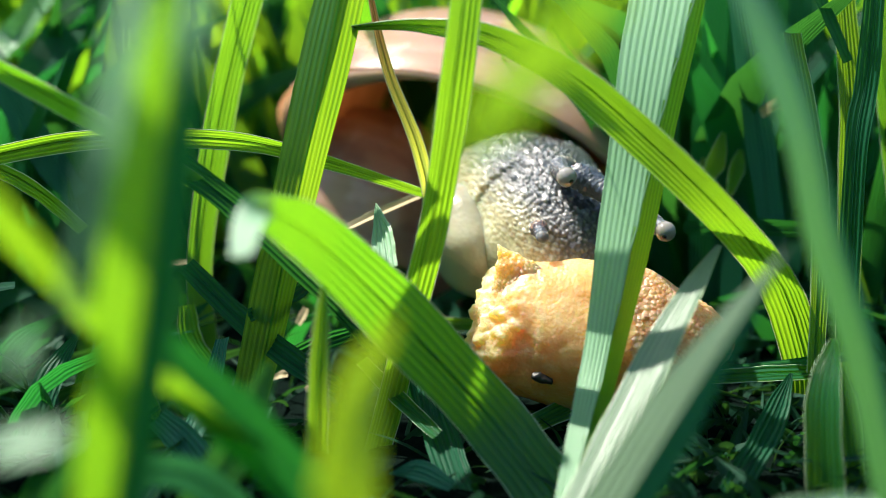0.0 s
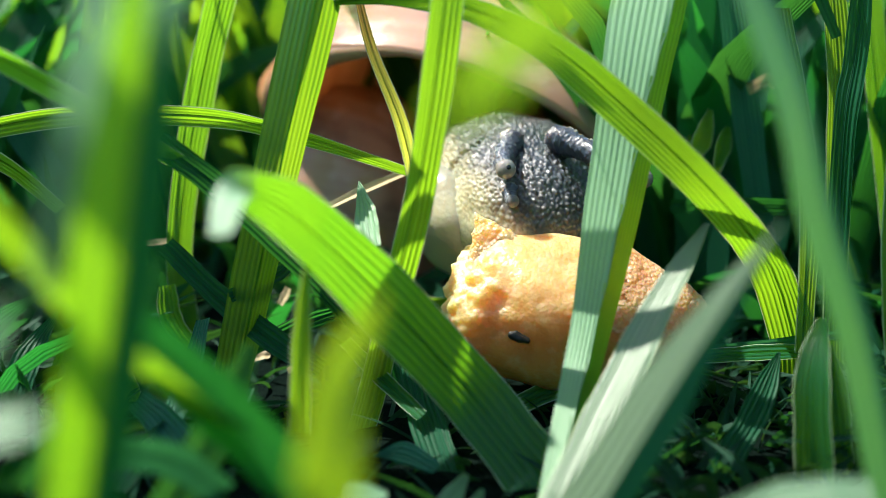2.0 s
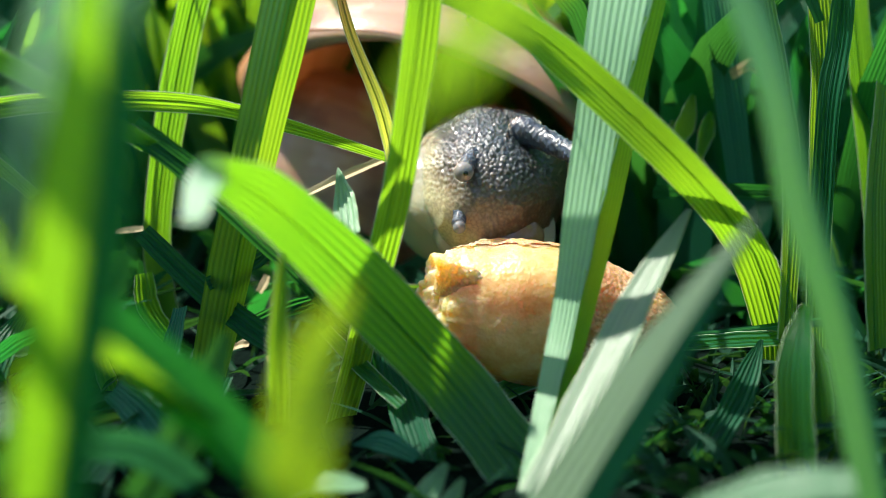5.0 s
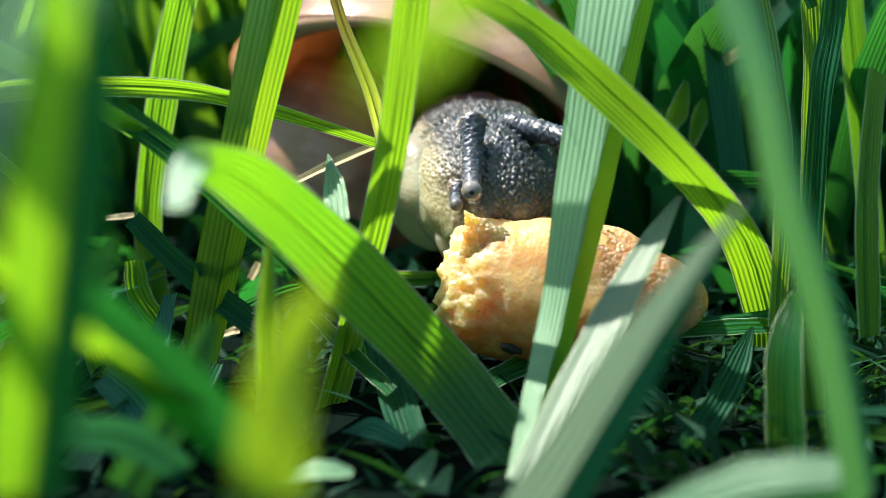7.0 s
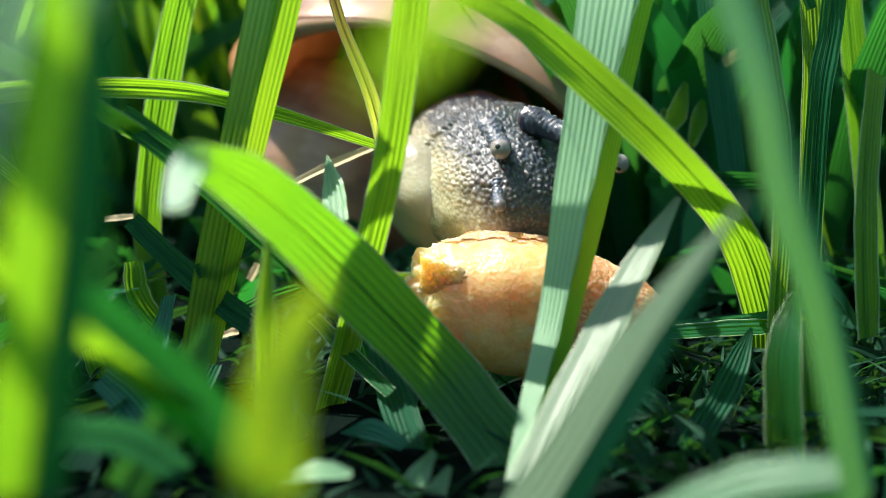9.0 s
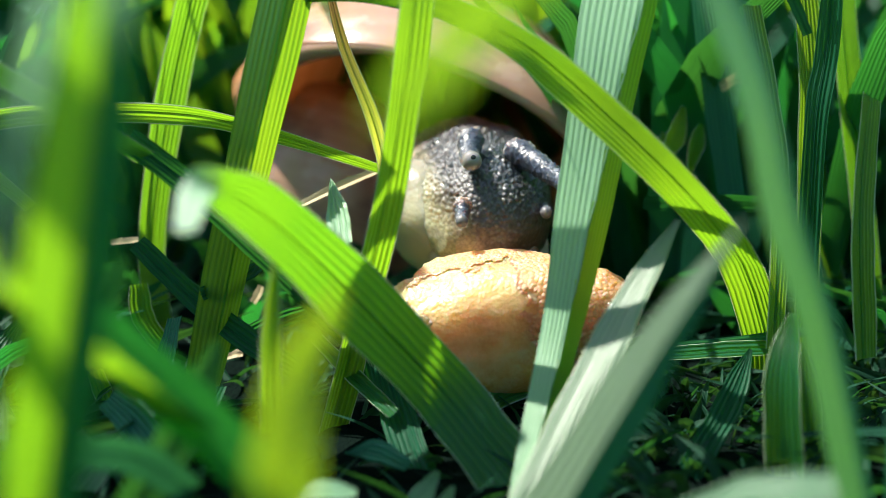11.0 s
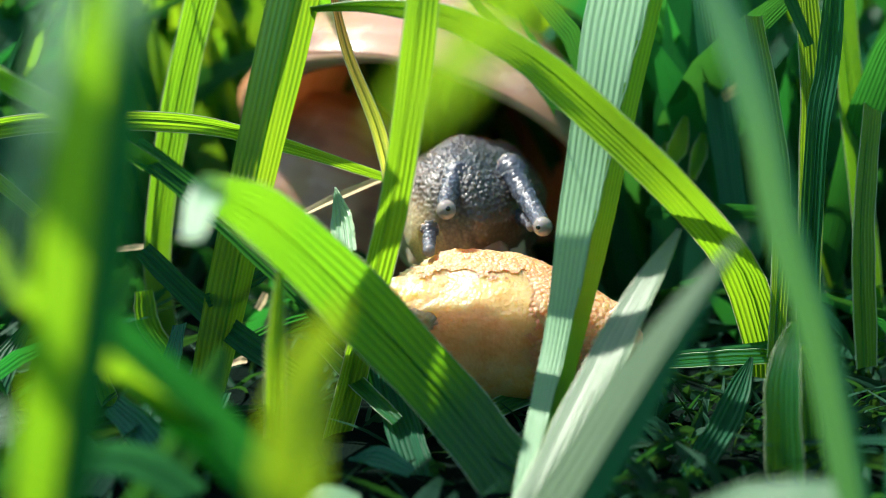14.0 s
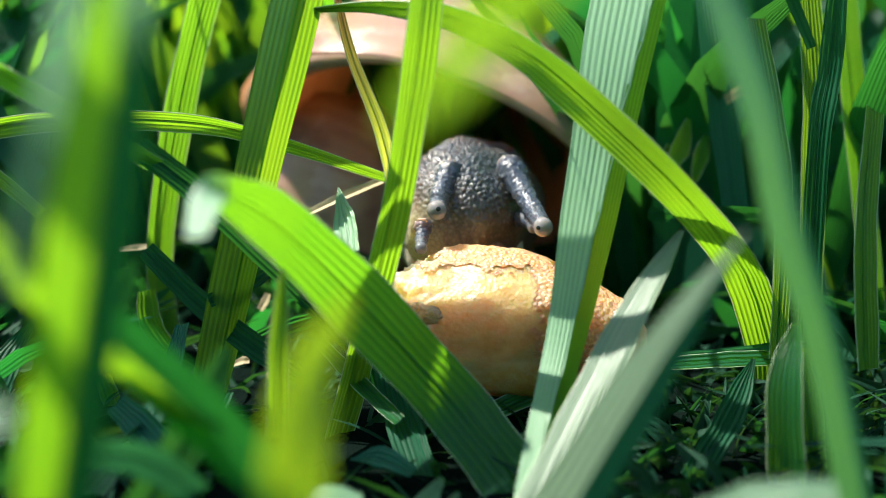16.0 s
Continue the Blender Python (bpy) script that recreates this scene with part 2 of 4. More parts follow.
def bread_material(name, crusty, soft=0.5):
    """Moist crumb, yellowish white with orange soaked patches, or the sugary orange crust."""
    n = Nodes(name)
    where = n.add("ShaderNodeTexCoord").outputs["Object"]
    place = n.add("ShaderNodeSeparateXYZ", {0: where})
    big, mid, fine = n.noise(where, 150, 5, 0.6), n.noise(where, 700, 4, 0.6), n.noise(where, 3600, 3, 0.6)
    grain = n.add("ShaderNodeTexVoronoi", {"Vector": where, "Scale": 2300.0}).outputs["Distance"]
    if crusty:
        colour = n.mix(n.ramp(mid, (0.3, (0,)), (0.7, (1,))), (0.58, 0.27, 0.12), (0.70, 0.41, 0.23))
        colour = n.mix(n.math("MULTIPLY", n.ramp(grain, (0.2, (1,)), (0.6, (0,))), 0.30), colour, (0.80, 0.56, 0.36))
        colour = n.mix(n.math("MULTIPLY", n.ramp(big, (0.55, (0,)), (0.70, (1,))), 0.6), colour, (0.50, 0.20, 0.07))
    else:
        colour = n.mix(n.ramp(mid, (0.35, (0,)), (0.65, (1,))), (0.67, 0.39, 0.145), (0.73, 0.50, 0.24))
        white = n.math("MULTIPLY_ADD", place.outputs[0], -190.0, n.math("MULTIPLY_ADD", place.outputs[2], 60.0, n.math("MULTIPLY", mid, 1.2)))
        colour = n.mix(n.ramp(n.math("MULTIPLY", white, 0.3), (0.55, (0,)), (0.80, (1,))), colour, (0.64, 0.46, 0.22))
        soaked = n.math("MULTIPLY_ADD", place.outputs[2], -95.0, n.math("MULTIPLY_ADD", place.outputs[0], 40.0, n.math("MULTIPLY", big, 2.0)))
        colour = n.mix(n.math("MULTIPLY", n.ramp(soaked, (0.70, (0,)), (1.35, (1,))), 0.85), colour, (0.60, 0.28, 0.075))
        colour = n.mix(n.math("MULTIPLY", n.ramp(n.noise(where, 330, 3), (0.55, (0,)), (0.68, (1,))), 0.4), colour, (0.70, 0.38, 0.11))
        curd = n.noise(where, 240, 4, 0.7)
        colour = n.mix(n.math("MULTIPLY", n.ramp(curd, (0.52, (0,)), (0.64, (1,))), 0.6), colour, (0.66, 0.48, 0.26))
        colour = n.mix(n.math("MULTIPLY", n.ramp(curd, (0.34, (1,)), (0.46, (0,))), 0.6), colour, (0.58, 0.26, 0.07))
    speck = n.ramp(n.noise(where, 620, 1), (0.76, (0,)), (0.79, (1,)))
    colour = n.mix(n.math("MULTIPLY", speck, 0.7), colour, (0.40, 0.16, 0.05))
    height = n.math("ADD", n.math("MULTIPLY", mid, 0.7), n.math("SUBTRACT", n.math("MULTIPLY", fine, 0.3), n.math("MULTIPLY", grain, 0.9 if crusty else 0.35)))
    body = n.add("ShaderNodeBsdfPrincipled", {"Base Color": colour, "Roughness": n.math("MULTIPLY_ADD", fine, 0.3, 0.24), "Specular IOR Level": 0.5,
                                              "Subsurface Weight": soft, "Subsurface Radius": (0.0080, 0.0042, 0.0014), "Subsurface Scale": 1.3,
                                              "Coat Weight": 0.15, "Coat Roughness": 0.2, "Normal": n.bump(height, 0.6 if crusty else 0.4, 0.0006)})
    n.put(n.out.inputs[0], body.outputs[0])
    return n.mat


def plain_material(name, colour, rough=0.4, coat=0.0, through_light=0.0, thin=0.0):
    n = Nodes(name)
    where = n.add("ShaderNodeTexCoord").outputs["Object"]
    speck = n.noise(where, 2500, 3)
    body = n.add("ShaderNodeBsdfPrincipled", {"Base Color": n.mix(speck, colour, tuple(c * 0.7 for c in colour)), "Roughness": rough,
                                              "Coat Weight": coat, "Coat Roughness": 0.05, "Subsurface Weight": through_light,
                                              "Subsurface Radius": (0.0012, 0.0009, 0.0008), "Subsurface Scale": 1.0})
    surface = body.outputs[0]
    if thin:
        lucent = n.add("ShaderNodeBsdfTranslucent", {"Color": (0.85, 0.45, 0.22, 1)})
        surface = n.add("ShaderNodeMixShader", {0: thin, 1: surface, 2: lucent.outputs[0]}).outputs[0]
    n.put(n.out.inputs[0], surface)
    return n.mat


SOIL = soil_material()
SHELL = shell_material()
SHELL_INSIDE = plain_material("shell_inside", (0.48, 0.27, 0.145), 0.30, 0.3, 0.0, 0.35)
SHELL_LIP = plain_material("shell_lip", (0.48, 0.29, 0.19), 0.22, 0.5, 0.4)
SKIN = head_material()
SOLE = flesh_material("snail_sole", (0.56, 0.53, 0.36), (0.47, 0.44, 0.31), (0.26, 0.25, 0.20), -0.004, 0.007)
LIPS = flesh_material("snail_lips", (0.56, 0.50, 0.36), (0.45, 0.37, 0.28), (0.26, 0.21, 0.20), -0.004, 0.004)
STALK = flesh_material("snail_stalk", (0.035, 0.048, 0.075), (0.055, 0.068, 0.095), (0.16, 0.16, 0.17), -0.006, 0.003)
EYEBALL = plain_material("eyeball", (0.28, 0.255, 0.25), 0.10, 1.0, 0.7)
PUPIL = plain_material("pupil", (0.006, 0.006, 0.008), 0.2, 0.5)
BREAD = bread_material("bread_crumb", False, 0.8)
CRUST = bread_material("bread_crust", True, 0.7)
MARGIN_HIGHLIGHT = plain_material("margin_highlight", (0.42, 0.58, 0.30), 0.35, 0.2, 0.3)
CHAR = plain_material("dark_seed", (0.010, 0.009, 0.008), 0.5)


# ---- mesh helpers ----
def part(name, bm, material, parent=None, label="", smooth=True):
    mesh = bpy.data.meshes.new(name)
    bm.to_mesh(mesh)
    bm.free()
    mesh.materials.append(material)
    if smooth:
        mesh.polygons.foreach_set("use_smooth", [True] * len(mesh.polygons))
    ob = new(name, mesh)
    if parent:
        ob.parent = parent
    if label:
        ob["label"] = label
    return ob


def from_grid(rows, uvs, closed=False):
    """A bmesh skin over rows of points, with UVs."""
    bm = bmesh.new()
    layer = bm.loops.layers.uv.new("uv")
    verts = [[bm.verts.new(p) for p in row] for row in rows]
    wide = len(rows[0])
    for i in range(len(rows) - 1):
        for j in range(wide if closed else wide - 1):
            k = (j + 1) % wide
            face = bm.faces.new((verts[i][j], verts[i][k], verts[i + 1][k], verts[i + 1][j]))
            for loop, (a, b) in zip(face.loops, ((i, j), (i, j + 1), (i + 1, j + 1), (i + 1, j))):
                loop[layer].uv = uvs(a, b)
    return bm


def spline(points, steps):
    """A smooth line through a few points."""
    pts = [Vector(p) for p in points]
    pts = [pts[0] * 2 - pts[1]] + pts + [pts[-1] * 2 - pts[-2]]
    line = []
    spans = len(pts) - 3
    for k in range(steps + 1):
        u = k / steps * spans
        i = min(int(u), spans - 1)
        f = u - i
        a, b, c, d = pts[i:i + 4]
        line.append(0.5 * (2 * b + (c - a) * f + (2 * a - 5 * b + 4 * c - d) * f * f + (3 * b - a - 3 * c + d) * f ** 3))
    return line


def blade_rows(line, width, turn, fold, crease, taper, cols, wave=0.0, twist=0.0, seed=0.0, crease_foot=None, rib=0.0):
    """The cross-sections of one leaf along a line, all in millimetres. taper: width at foot, middle and end. rib: radians of the ribs across one millimetre."""
    rows, count = [], len(line) - 1
    for k, p in enumerate(line):
        s = k / count
        t = (line[min(k + 1, count)] - line[max(k - 1, 0)]).normalized()
        side = t.cross(Vector((0, -1, 0.0)))
        if side.length < 0.05:
            side = Vector((1, 0, 0))
        side.normalize()
        side = Matrix.Rotation(radians(turn + twist * (s - 0.5)), 3, t) @ side
        up = side.cross(t).normalized()
        a, b, c = taper
        scale = a + (b - a) * min(1, s * 2) if s < 0.5 else b + (c - b) * ((s - 0.5) * 2) ** (1.7 if c > 0.02 else 1.15)
        if c < 0.02:
            scale = scale * min(1, math.sqrt(max(0.0, (1 - s) * 30)))
        w = width * scale * (1 + 0.03 * math.sin(s * 23 + seed) + 0.012 * noise.noise((s * 60, seed, 0)))
        row = []
        for j in range(cols + 1):
            u = j / cols - 0.5
            off = u - (crease if crease_foot is None else crease_foot + (crease - crease_foot) * s)
            lift = abs(off) * fold * w * 0.5
            lift += wave * math.sin(s * 9 + seed + u * 2) * 0.3
            if rib:
                lift += (0.08 if rib == RIB_PALE else 0.045) * math.sin((u + 0.5) * width * rib)
            row.append(p + side * (u * w) + up * lift)
        rows.append(row)
    return rows


MM = 0.001


def cord(line, thick):
    """A thin round strand along a line of points in millimetres, tapering at its end."""
    rows = []
    for k, p in enumerate(line):
        t = (line[min(k + 1, len(line) - 1)] - line[max(k - 1, 0)]).normalized()
        a = t.orthogonal().normalized()
        b = t.cross(a)
        r = thick * (1 - 0.7 * (k / (len(line) - 1)) ** 3)
        rows.append([(p + a * (r * math.cos(q)) + b * (r * math.sin(q))) * MM for q in (0, 1.57, 3.14, 4.71)])
    return from_grid(rows, lambda i, j: (0.2, i), True)


def grass_blade(points, width, material=None, turn=0, fold=0.35, crease=0.0, taper=(0.8, 1.0, 0.8), twist=0.0, label="", straight=28, cols=14, edge=None, crease_foot=None):
    """One leaf of grass; points and width in millimetres. In the lawn's middle depth, where it can be told apart, it has ribs, margins and a midrib of its own."""
    material = material or GREEN
    line = spline(points, straight)
    seed = sum(points[0]) * 1.7
    depth = sum(p[1] for p in points) / len(points)
    detailed = 84 < depth < 140 and width > 1.4 and max(p[2] for p in points) < 62
    rib = 0.0
    if detailed:
        rib = {"grass_pale": RIB_PALE, "grass_meadow": 9.0}.get(material.name, RIB)
        cols = max(cols, 2 * round(width * rib / math.tau * 2.5))
    rows = blade_rows(line, width, turn, fold, crease, taper, cols, 0.12, twist, seed, crease_foot, rib)
    run = [0.0]
    for a, b in zip(line, line[1:]):
        run.append(run[-1] + (b - a).length)
    origin = line[0].copy()
    bm = from_grid([[(p - origin) * MM for p in row] for row in rows], lambda i, j: (j / cols * width, run[i]))
    ob = part("grass_blade", bm, material)
    ob.location = origin * MM
    if detailed:
        # strands along both edges; their pale colour stands for the edge highlight
        for j in (0, cols) if material.name not in ("grass_deep_shade", "grass_teal_shade", "straw") else ():
            part("margin", cord([row[j] - origin for row in rows], 0.055), MARGIN_HIGHLIGHT, ob, "thin leaf margin, coloured pale for its highlight")
    if abs(fold) > 0.05 and width > 1.4 and material.name != "straw":
        foot = crease if crease_foot is None else crease_foot
        keel = [row[round((foot + (crease - foot) * k / straight + 0.5) * cols)] - origin for k, row in enumerate(rows)]
        part("midrib", cord(keel, 0.10), material, ob)
    # second material past the crease; a dark one stands for the shaded half
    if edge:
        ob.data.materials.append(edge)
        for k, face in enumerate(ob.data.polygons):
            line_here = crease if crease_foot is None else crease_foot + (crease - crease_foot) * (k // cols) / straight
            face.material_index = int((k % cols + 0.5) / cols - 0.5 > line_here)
    words = {"grass_green": "fresh green ribbed blade of grass standing in the lawn", "grass_meadow": "broad green ribbed blade of grass", "grass_deep_shade": "dark green blade of grass with shade put into its colour",
             "grass_pale": "pale waxy grey-green ribbed blade of grass", "grass_waxy": "whitish grey-green waxy leaf tip of grass", "grass_lime": "bright yellow-green sunlit blade of grass in the lawn",
             "grass_teal_shade": "dull blue-green blade of grass, tinted for shade", "grass_drying": "thin yellowing blade of grass with brown dry tip",
             "straw": "pale dry straw stalk lying between grass blades"}[material.name]
    return tagged(ob, label or words, "grass", "grass blades round the snail")


# ---- ground ----
def ground():
    rows = []
    xs = [-60, -8, -2, -0.6, -0.3] + [-0.25 + 0.0125 * i for i in range(41)] + [0.3, 0.6, 2, 8, 60]
    ys = [-60, -4, -0.6, -0.2] + [-0.1 + 0.0125 * i for i in range(41)] + [0.6, 1, 3, 10, 60]
    for y in ys:
        rows.append([Vector((x, y, 0.0016 * noise.noise((x * 45, y * 45, 0)) + 0.0008 * noise.noise((x * 150, y * 150, 3)))) for x in xs])
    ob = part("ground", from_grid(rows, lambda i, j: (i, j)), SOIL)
    tagged(ob, "damp soil under the lawn, shade put into its black colour", "ground", kind="structure")


ground()


def field(name, label, count, place, tall, wide, lean, material, seed):
    """Many leaves of the lawn beyond the ones that can be told apart, as one mesh."""
    rnd = random.Random(seed)
    verts, faces, uvs = [], [], []
    for _ in range(count):
        x, y = place(rnd)
        h = rnd.uniform(*tall)
        w = rnd.uniform(*wide)
        way = rnd.uniform(0, math.tau)
        out = h * rnd.uniform(*lean)
        foot = Vector((x, y, -1))
        head = foot + Vector((math.cos(way) * out, math.sin(way) * out, h))
        mid = foot.lerp(head, 0.5) + Vector((-math.cos(way) * out, -math.sin(way) * out, h)) * rnd.uniform(0.05, 0.22)
        line = spline((foot, mid, head), 7)
        rows = blade_rows(line, w, rnd.uniform(-80, 80), 0.5, 0.0, (0.8, 1.0, 0.0), 2, 0.1, rnd.uniform(-60, 60), way)
        start = len(verts)
        for i, row in enumerate(rows):
            verts.extend((p * MM)[:] for p in row)
        for i in range(7):
            for j in range(2):
                a = start + i * 3 + j
                faces.append((a, a + 1, a + 4, a + 3))
                uvs.extend(((j * w / 2, i * h / 7), ((j + 1) * w / 2, i * h / 7), ((j + 1) * w / 2, (i + 1) * h / 7), (j * w / 2, (i + 1) * h / 7)))
    mesh = bpy.data.meshes.new(name)
    mesh.from_pydata(verts, [], faces)
    layer = mesh.uv_layers.new(name="uv")
    layer.data.foreach_set("uv", [c for pair in uvs for c in pair])
    mesh.polygons.foreach_set("use_smooth", [True] * len(faces))
    mesh.materials.append(material)
    tagged(new(name, mesh), label, "grass", kind="stuff")


def behind(rnd):
    y = 172 + 520 * rnd.random() ** 1.6
    return rnd.uniform(-0.62, 0.62) * y, y


def thatch(rnd):
    while True:
        y = rnd.uniform(62, 210)
        x = rnd.uniform(-0.55, 0.55) * y
        if not (-30 < x < 48 and 70 < y < 132):
            return x, y


def close_behind(rnd):
    while True:
        y = rnd.uniform(140, 190)
        x = rnd.uniform(-0.5, 0.5) * y
        if not -48 < x < 26:
            return x, y


def bed(rnd):
    return rnd.uniform(-45, 14), rnd.uniform(58, 140)


def clearing(rnd):
    return rnd.uniform(12, 52), rnd.uniform(90, 128)


def around(rnd):
    while True:
        x, y = rnd.uniform(-300, 300), rnd.uniform(-250, 330)
        if abs(x) > 55 + 0.42 * max(0, y) or y < -45:
            return x, y


field("lawn", "deep green lawn grass fading out of focus", 1100, behind, (35, 75), (2.5, 5), (0.1, 0.8), GREEN, 3)
# the dark grass copies below give the lawn its shade by colour
field("lawn", "lawn grass behind the snail, its shade put into the colour", 750, behind, (25, 70), (2.5, 5), (0.2, 1.0), DEEP_SHADE, 4)
field("lawn", "sunlit lawn grass far behind, out of focus", 500, behind, (50, 85), (2.5, 5), (0.1, 0.6), LIME, 17)
# added dark blades, their colour stands for the shade on the soil
field("thatch", "low tangled grass on the soil, shade put into its colour", 380, thatch, (3, 9), (0.8, 2.4), (1.8, 5.0), SHADED, 5)
field("moss", "short blades added on the soil, coloured dark for shade", 500, bed, (1.5, 4.5), (0.3, 0.9), (1.0, 3.0), SHADED, 21)
field("moss", "short blades added over the soil, shade put into their colour", 500, clearing, (2, 4.5), (0.5, 1.3), (0.6, 2.2), SHADED, 31)
field("thatch", "low grass between the tall blades, coloured dark for shade", 420, thatch, (6, 13), (1.2, 3.0), (0.6, 1.8), DEEP_SHADE, 8)
field("lawn", "grass close behind the snail, coloured dark for its shade", 330, close_behind, (22, 50), (2.5, 5), (0.2, 0.9), DEEP_SHADE, 9)
field("lawn", "lawn grass round about", 2200, around, (40, 85), (3, 5), (0.1, 0.7), GREEN, 6)


# ---- snail ----
SNAIL = Vector((0.00414, 0.13167, 0.00100))
snail = new("snail")
snail.location = SNAIL
snail.empty_display_size = 0.01
tagged(snail, "land snail with peach-brown shell and wet grey pebbly head, eating bread", "snail")


def shell_part():
    """A dextral spiral: the whorl's tube grows round a tilted axis and ends in the mouth."""
    axis = Vector((-0.90, 0.38, 0.12)).normalized()
    out = Vector((0.0, -0.75, 0.66))
    out = (out - axis * out.dot(axis)).normalized()
    along = axis.cross(out).normalized()
    if along.z > 0:
        along = -along
    turns, steps, ring = 3.6, 230, 48
    grow = math.log(2.05) / math.tau
    rows, inner = [], []
    for k in range(steps + 1):
        a = -turns * math.tau * (1 - k / steps)
        r = math.exp(grow * a)
        radial = out * math.cos(a) + along * math.sin(a)
        centre = radial * (0.0135 * r) - axis * (0.027 * r - 0.027)
        flare = 1 + 0.03 * max(0.0, 1 + a / 0.35) ** 2
        row, row_in = [], []
        for j in range(ring):
            b = j / ring * math.tau
            ripple = 1 + 0.012 * math.sin(a * 37 + 2 * math.sin(a * 11)) + 0.015 * noise.noise((a * 3, math.cos(b) * 2, math.sin(b) * 2))
            spread = axis * (math.cos(b) * 0.0235 * r) + radial * (math.sin(b) * 0.0180 * r)
            row.append(centre + spread * flare * ripple)
            row_in.append(centre + spread * (flare * ripple - 0.055 - 0.20 * max(0.0, math.cos(b)) - 0.02 * max(0.0, math.sin(b))))
        rows.append(row)
        inner.append(row_in)
    place = Vector((0.00113, 0.15075, 0.02013)) - out * 0.0135 - SNAIL
    shell = part("shell", from_grid([r[::-1] for r in rows], lambda i, j: (i / 64, -j / ring), True), SHELL, snail, "glossy peach-brown shell with faint darker bands")
    shell.location = place
    part("shell_inside", from_grid(inner[-70:], lambda i, j: (i / 64, j / ring), True), SHELL_INSIDE, shell, "dark brown inside of the shell mouth")
    lip = []
    for j in range(ring):
        mid = (rows[-1][j] + inner[-1][j]) / 2
        gap = (rows[-1][j] - inner[-1][j]) * 0.42
        tip = along * gap.length
        lip.append([mid + gap * math.cos(q / 10 * math.tau) + tip * math.sin(q / 10 * math.tau) for q in range(10)])
    lip.append(lip[0])
    part("shell_lip", from_grid(lip, lambda i, j: (i, j), True), SHELL_LIP, shell, "thick pale rounded lip of the shell mouth")


shell_part()


def blob(rx, ry, rz, level, shape, beads=None):
    """A ball of the given half-axes, its points moved by shape(p, n)."""
    bm = bmesh.new()
    bmesh.ops.create_icosphere(bm, subdivisions=level, radius=1)
    for v in bm.verts:
        n = v.co.normalized()
        v.co = shape(Vector((n.x * rx, n.y * ry, n.z * rz)), n)
    if beads:
        layer = bm.verts.layers.float.new("bead")
        for v in bm.verts:
            v[layer] = beads(v.co)
    return bm


def head_part():
    def bead(p):
        """One wart of the skin: 0 in the groove, 1 on top."""
        cell = noise.voronoi(Vector((p.x * 2150, p.y * 1500, p.z * 1950)))[0]
        return math.sqrt(min(1.0, (cell[1] - cell[0]) * 1.7))

    def shape(p, n):
        back = max(0.0, p.y / 0.016)
        p = Vector((p.x * (1 + 0.12 * back), p.y, p.z + 0.0015 * back))
        # cheeks and the blunt muzzle
        if p.y < 0:
            p.x *= 1 - 0.12 * max(0, n.z) - 0.05 * max(0, -n.z)
        tubercle = bead(p)
        amount = 0.00046 * max(0.06, min(1.0, n.z * 1.5 + 0.42 - 0.3 * max(0.0, -n.x)))
        soft = noise.noise(p * 240) * 0.00055
        # upright wrinkles over the muzzle, and a shallow furrow between the feelers
        low = max(0.0, min(1.0, -n.z * 2.2 + 0.1)) * max(0.0, -n.y)
        crease = 0.00016 * low * abs(math.sin(p.x * 2600 + 2.5 * noise.noise(p * 320)))
        furrow = 0.0007 * math.exp(-(p.x / 0.0012) ** 2) * max(0.0, -n.y) * max(0.0, 1 - abs(n.z) * 1.5)
        return p + n * (amount * tubercle + soft - crease - furrow)
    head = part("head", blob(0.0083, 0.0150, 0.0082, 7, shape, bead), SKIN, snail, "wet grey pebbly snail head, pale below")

    def lips(p, n):
        fold = 0.00011 * abs(math.sin(p.x * 3000 + 2 * noise.noise(p * 400)))
        return p + n * (0.0004 * noise.noise(p * 420) - fold)
    mouth = part("mouth", blob(0.0036, 0.0024, 0.0027, 4, lips), plain_material("mouth_flesh", (0.27, 0.135, 0.085), 0.25, 0.6, 0.6), head, "brownish wrinkled mouth")
    mouth.location = (0.0022, -0.0112, -0.0034)
    for size, place in (((0.0042, 0.0036, 0.0044), (-0.0018, -0.0072, -0.0030)), ((0.0038, 0.0034, 0.0042), (0.0034, -0.0074, -0.0038))):
        lobe = part("lip", blob(*size, 5, lips), LIPS, head, "pale wrinkled lobe of the lips")
        lobe.location = place
    return head


head = head_part()


def foot_part():
    def shape(p, n):
        edge = 1 + 0.07 * math.sin(math.atan2(n.y, n.x) * 9) * (1 - abs(n.z))
        p = Vector((p.x * edge, p.y, p.z + 0.0022 * max(0, p.y / 0.03)))
        cell = noise.voronoi(Vector((p.x * 700, p.y * 600, p.z * 900)))[0]
        return p + n * (0.00010 * min(1, (cell[1] - cell[0]) * 1.5) + 0.0006 * noise.noise(p * 180))
    foot = part("foot", blob(0.0062, 0.028, 0.0050, 5, shape), SOLE, snail, "pale cream translucent foot")
    foot.location = Vector((0.01074, 0.16059, 0.00520)) - SNAIL

    def breast(p, n):
        cell = noise.voronoi(Vector((p.x * 800, p.y * 700, p.z * 800)))[0]
        return p + n * (0.00008 * min(1, (cell[1] - cell[0]) * 1.5) + 0.0006 * noise.noise(p * 220))
    chest = part("neck", blob(0.0042, 0.0085, 0.0066, 5, breast), SOLE, snail, "pale yellowish neck below the head")
    chest.location = Vector((0.00240, 0.13300, 0.01480)) - SNAIL
    chest.rotation_euler = (radians(-10), radians(-20), radians(14))


foot_part()


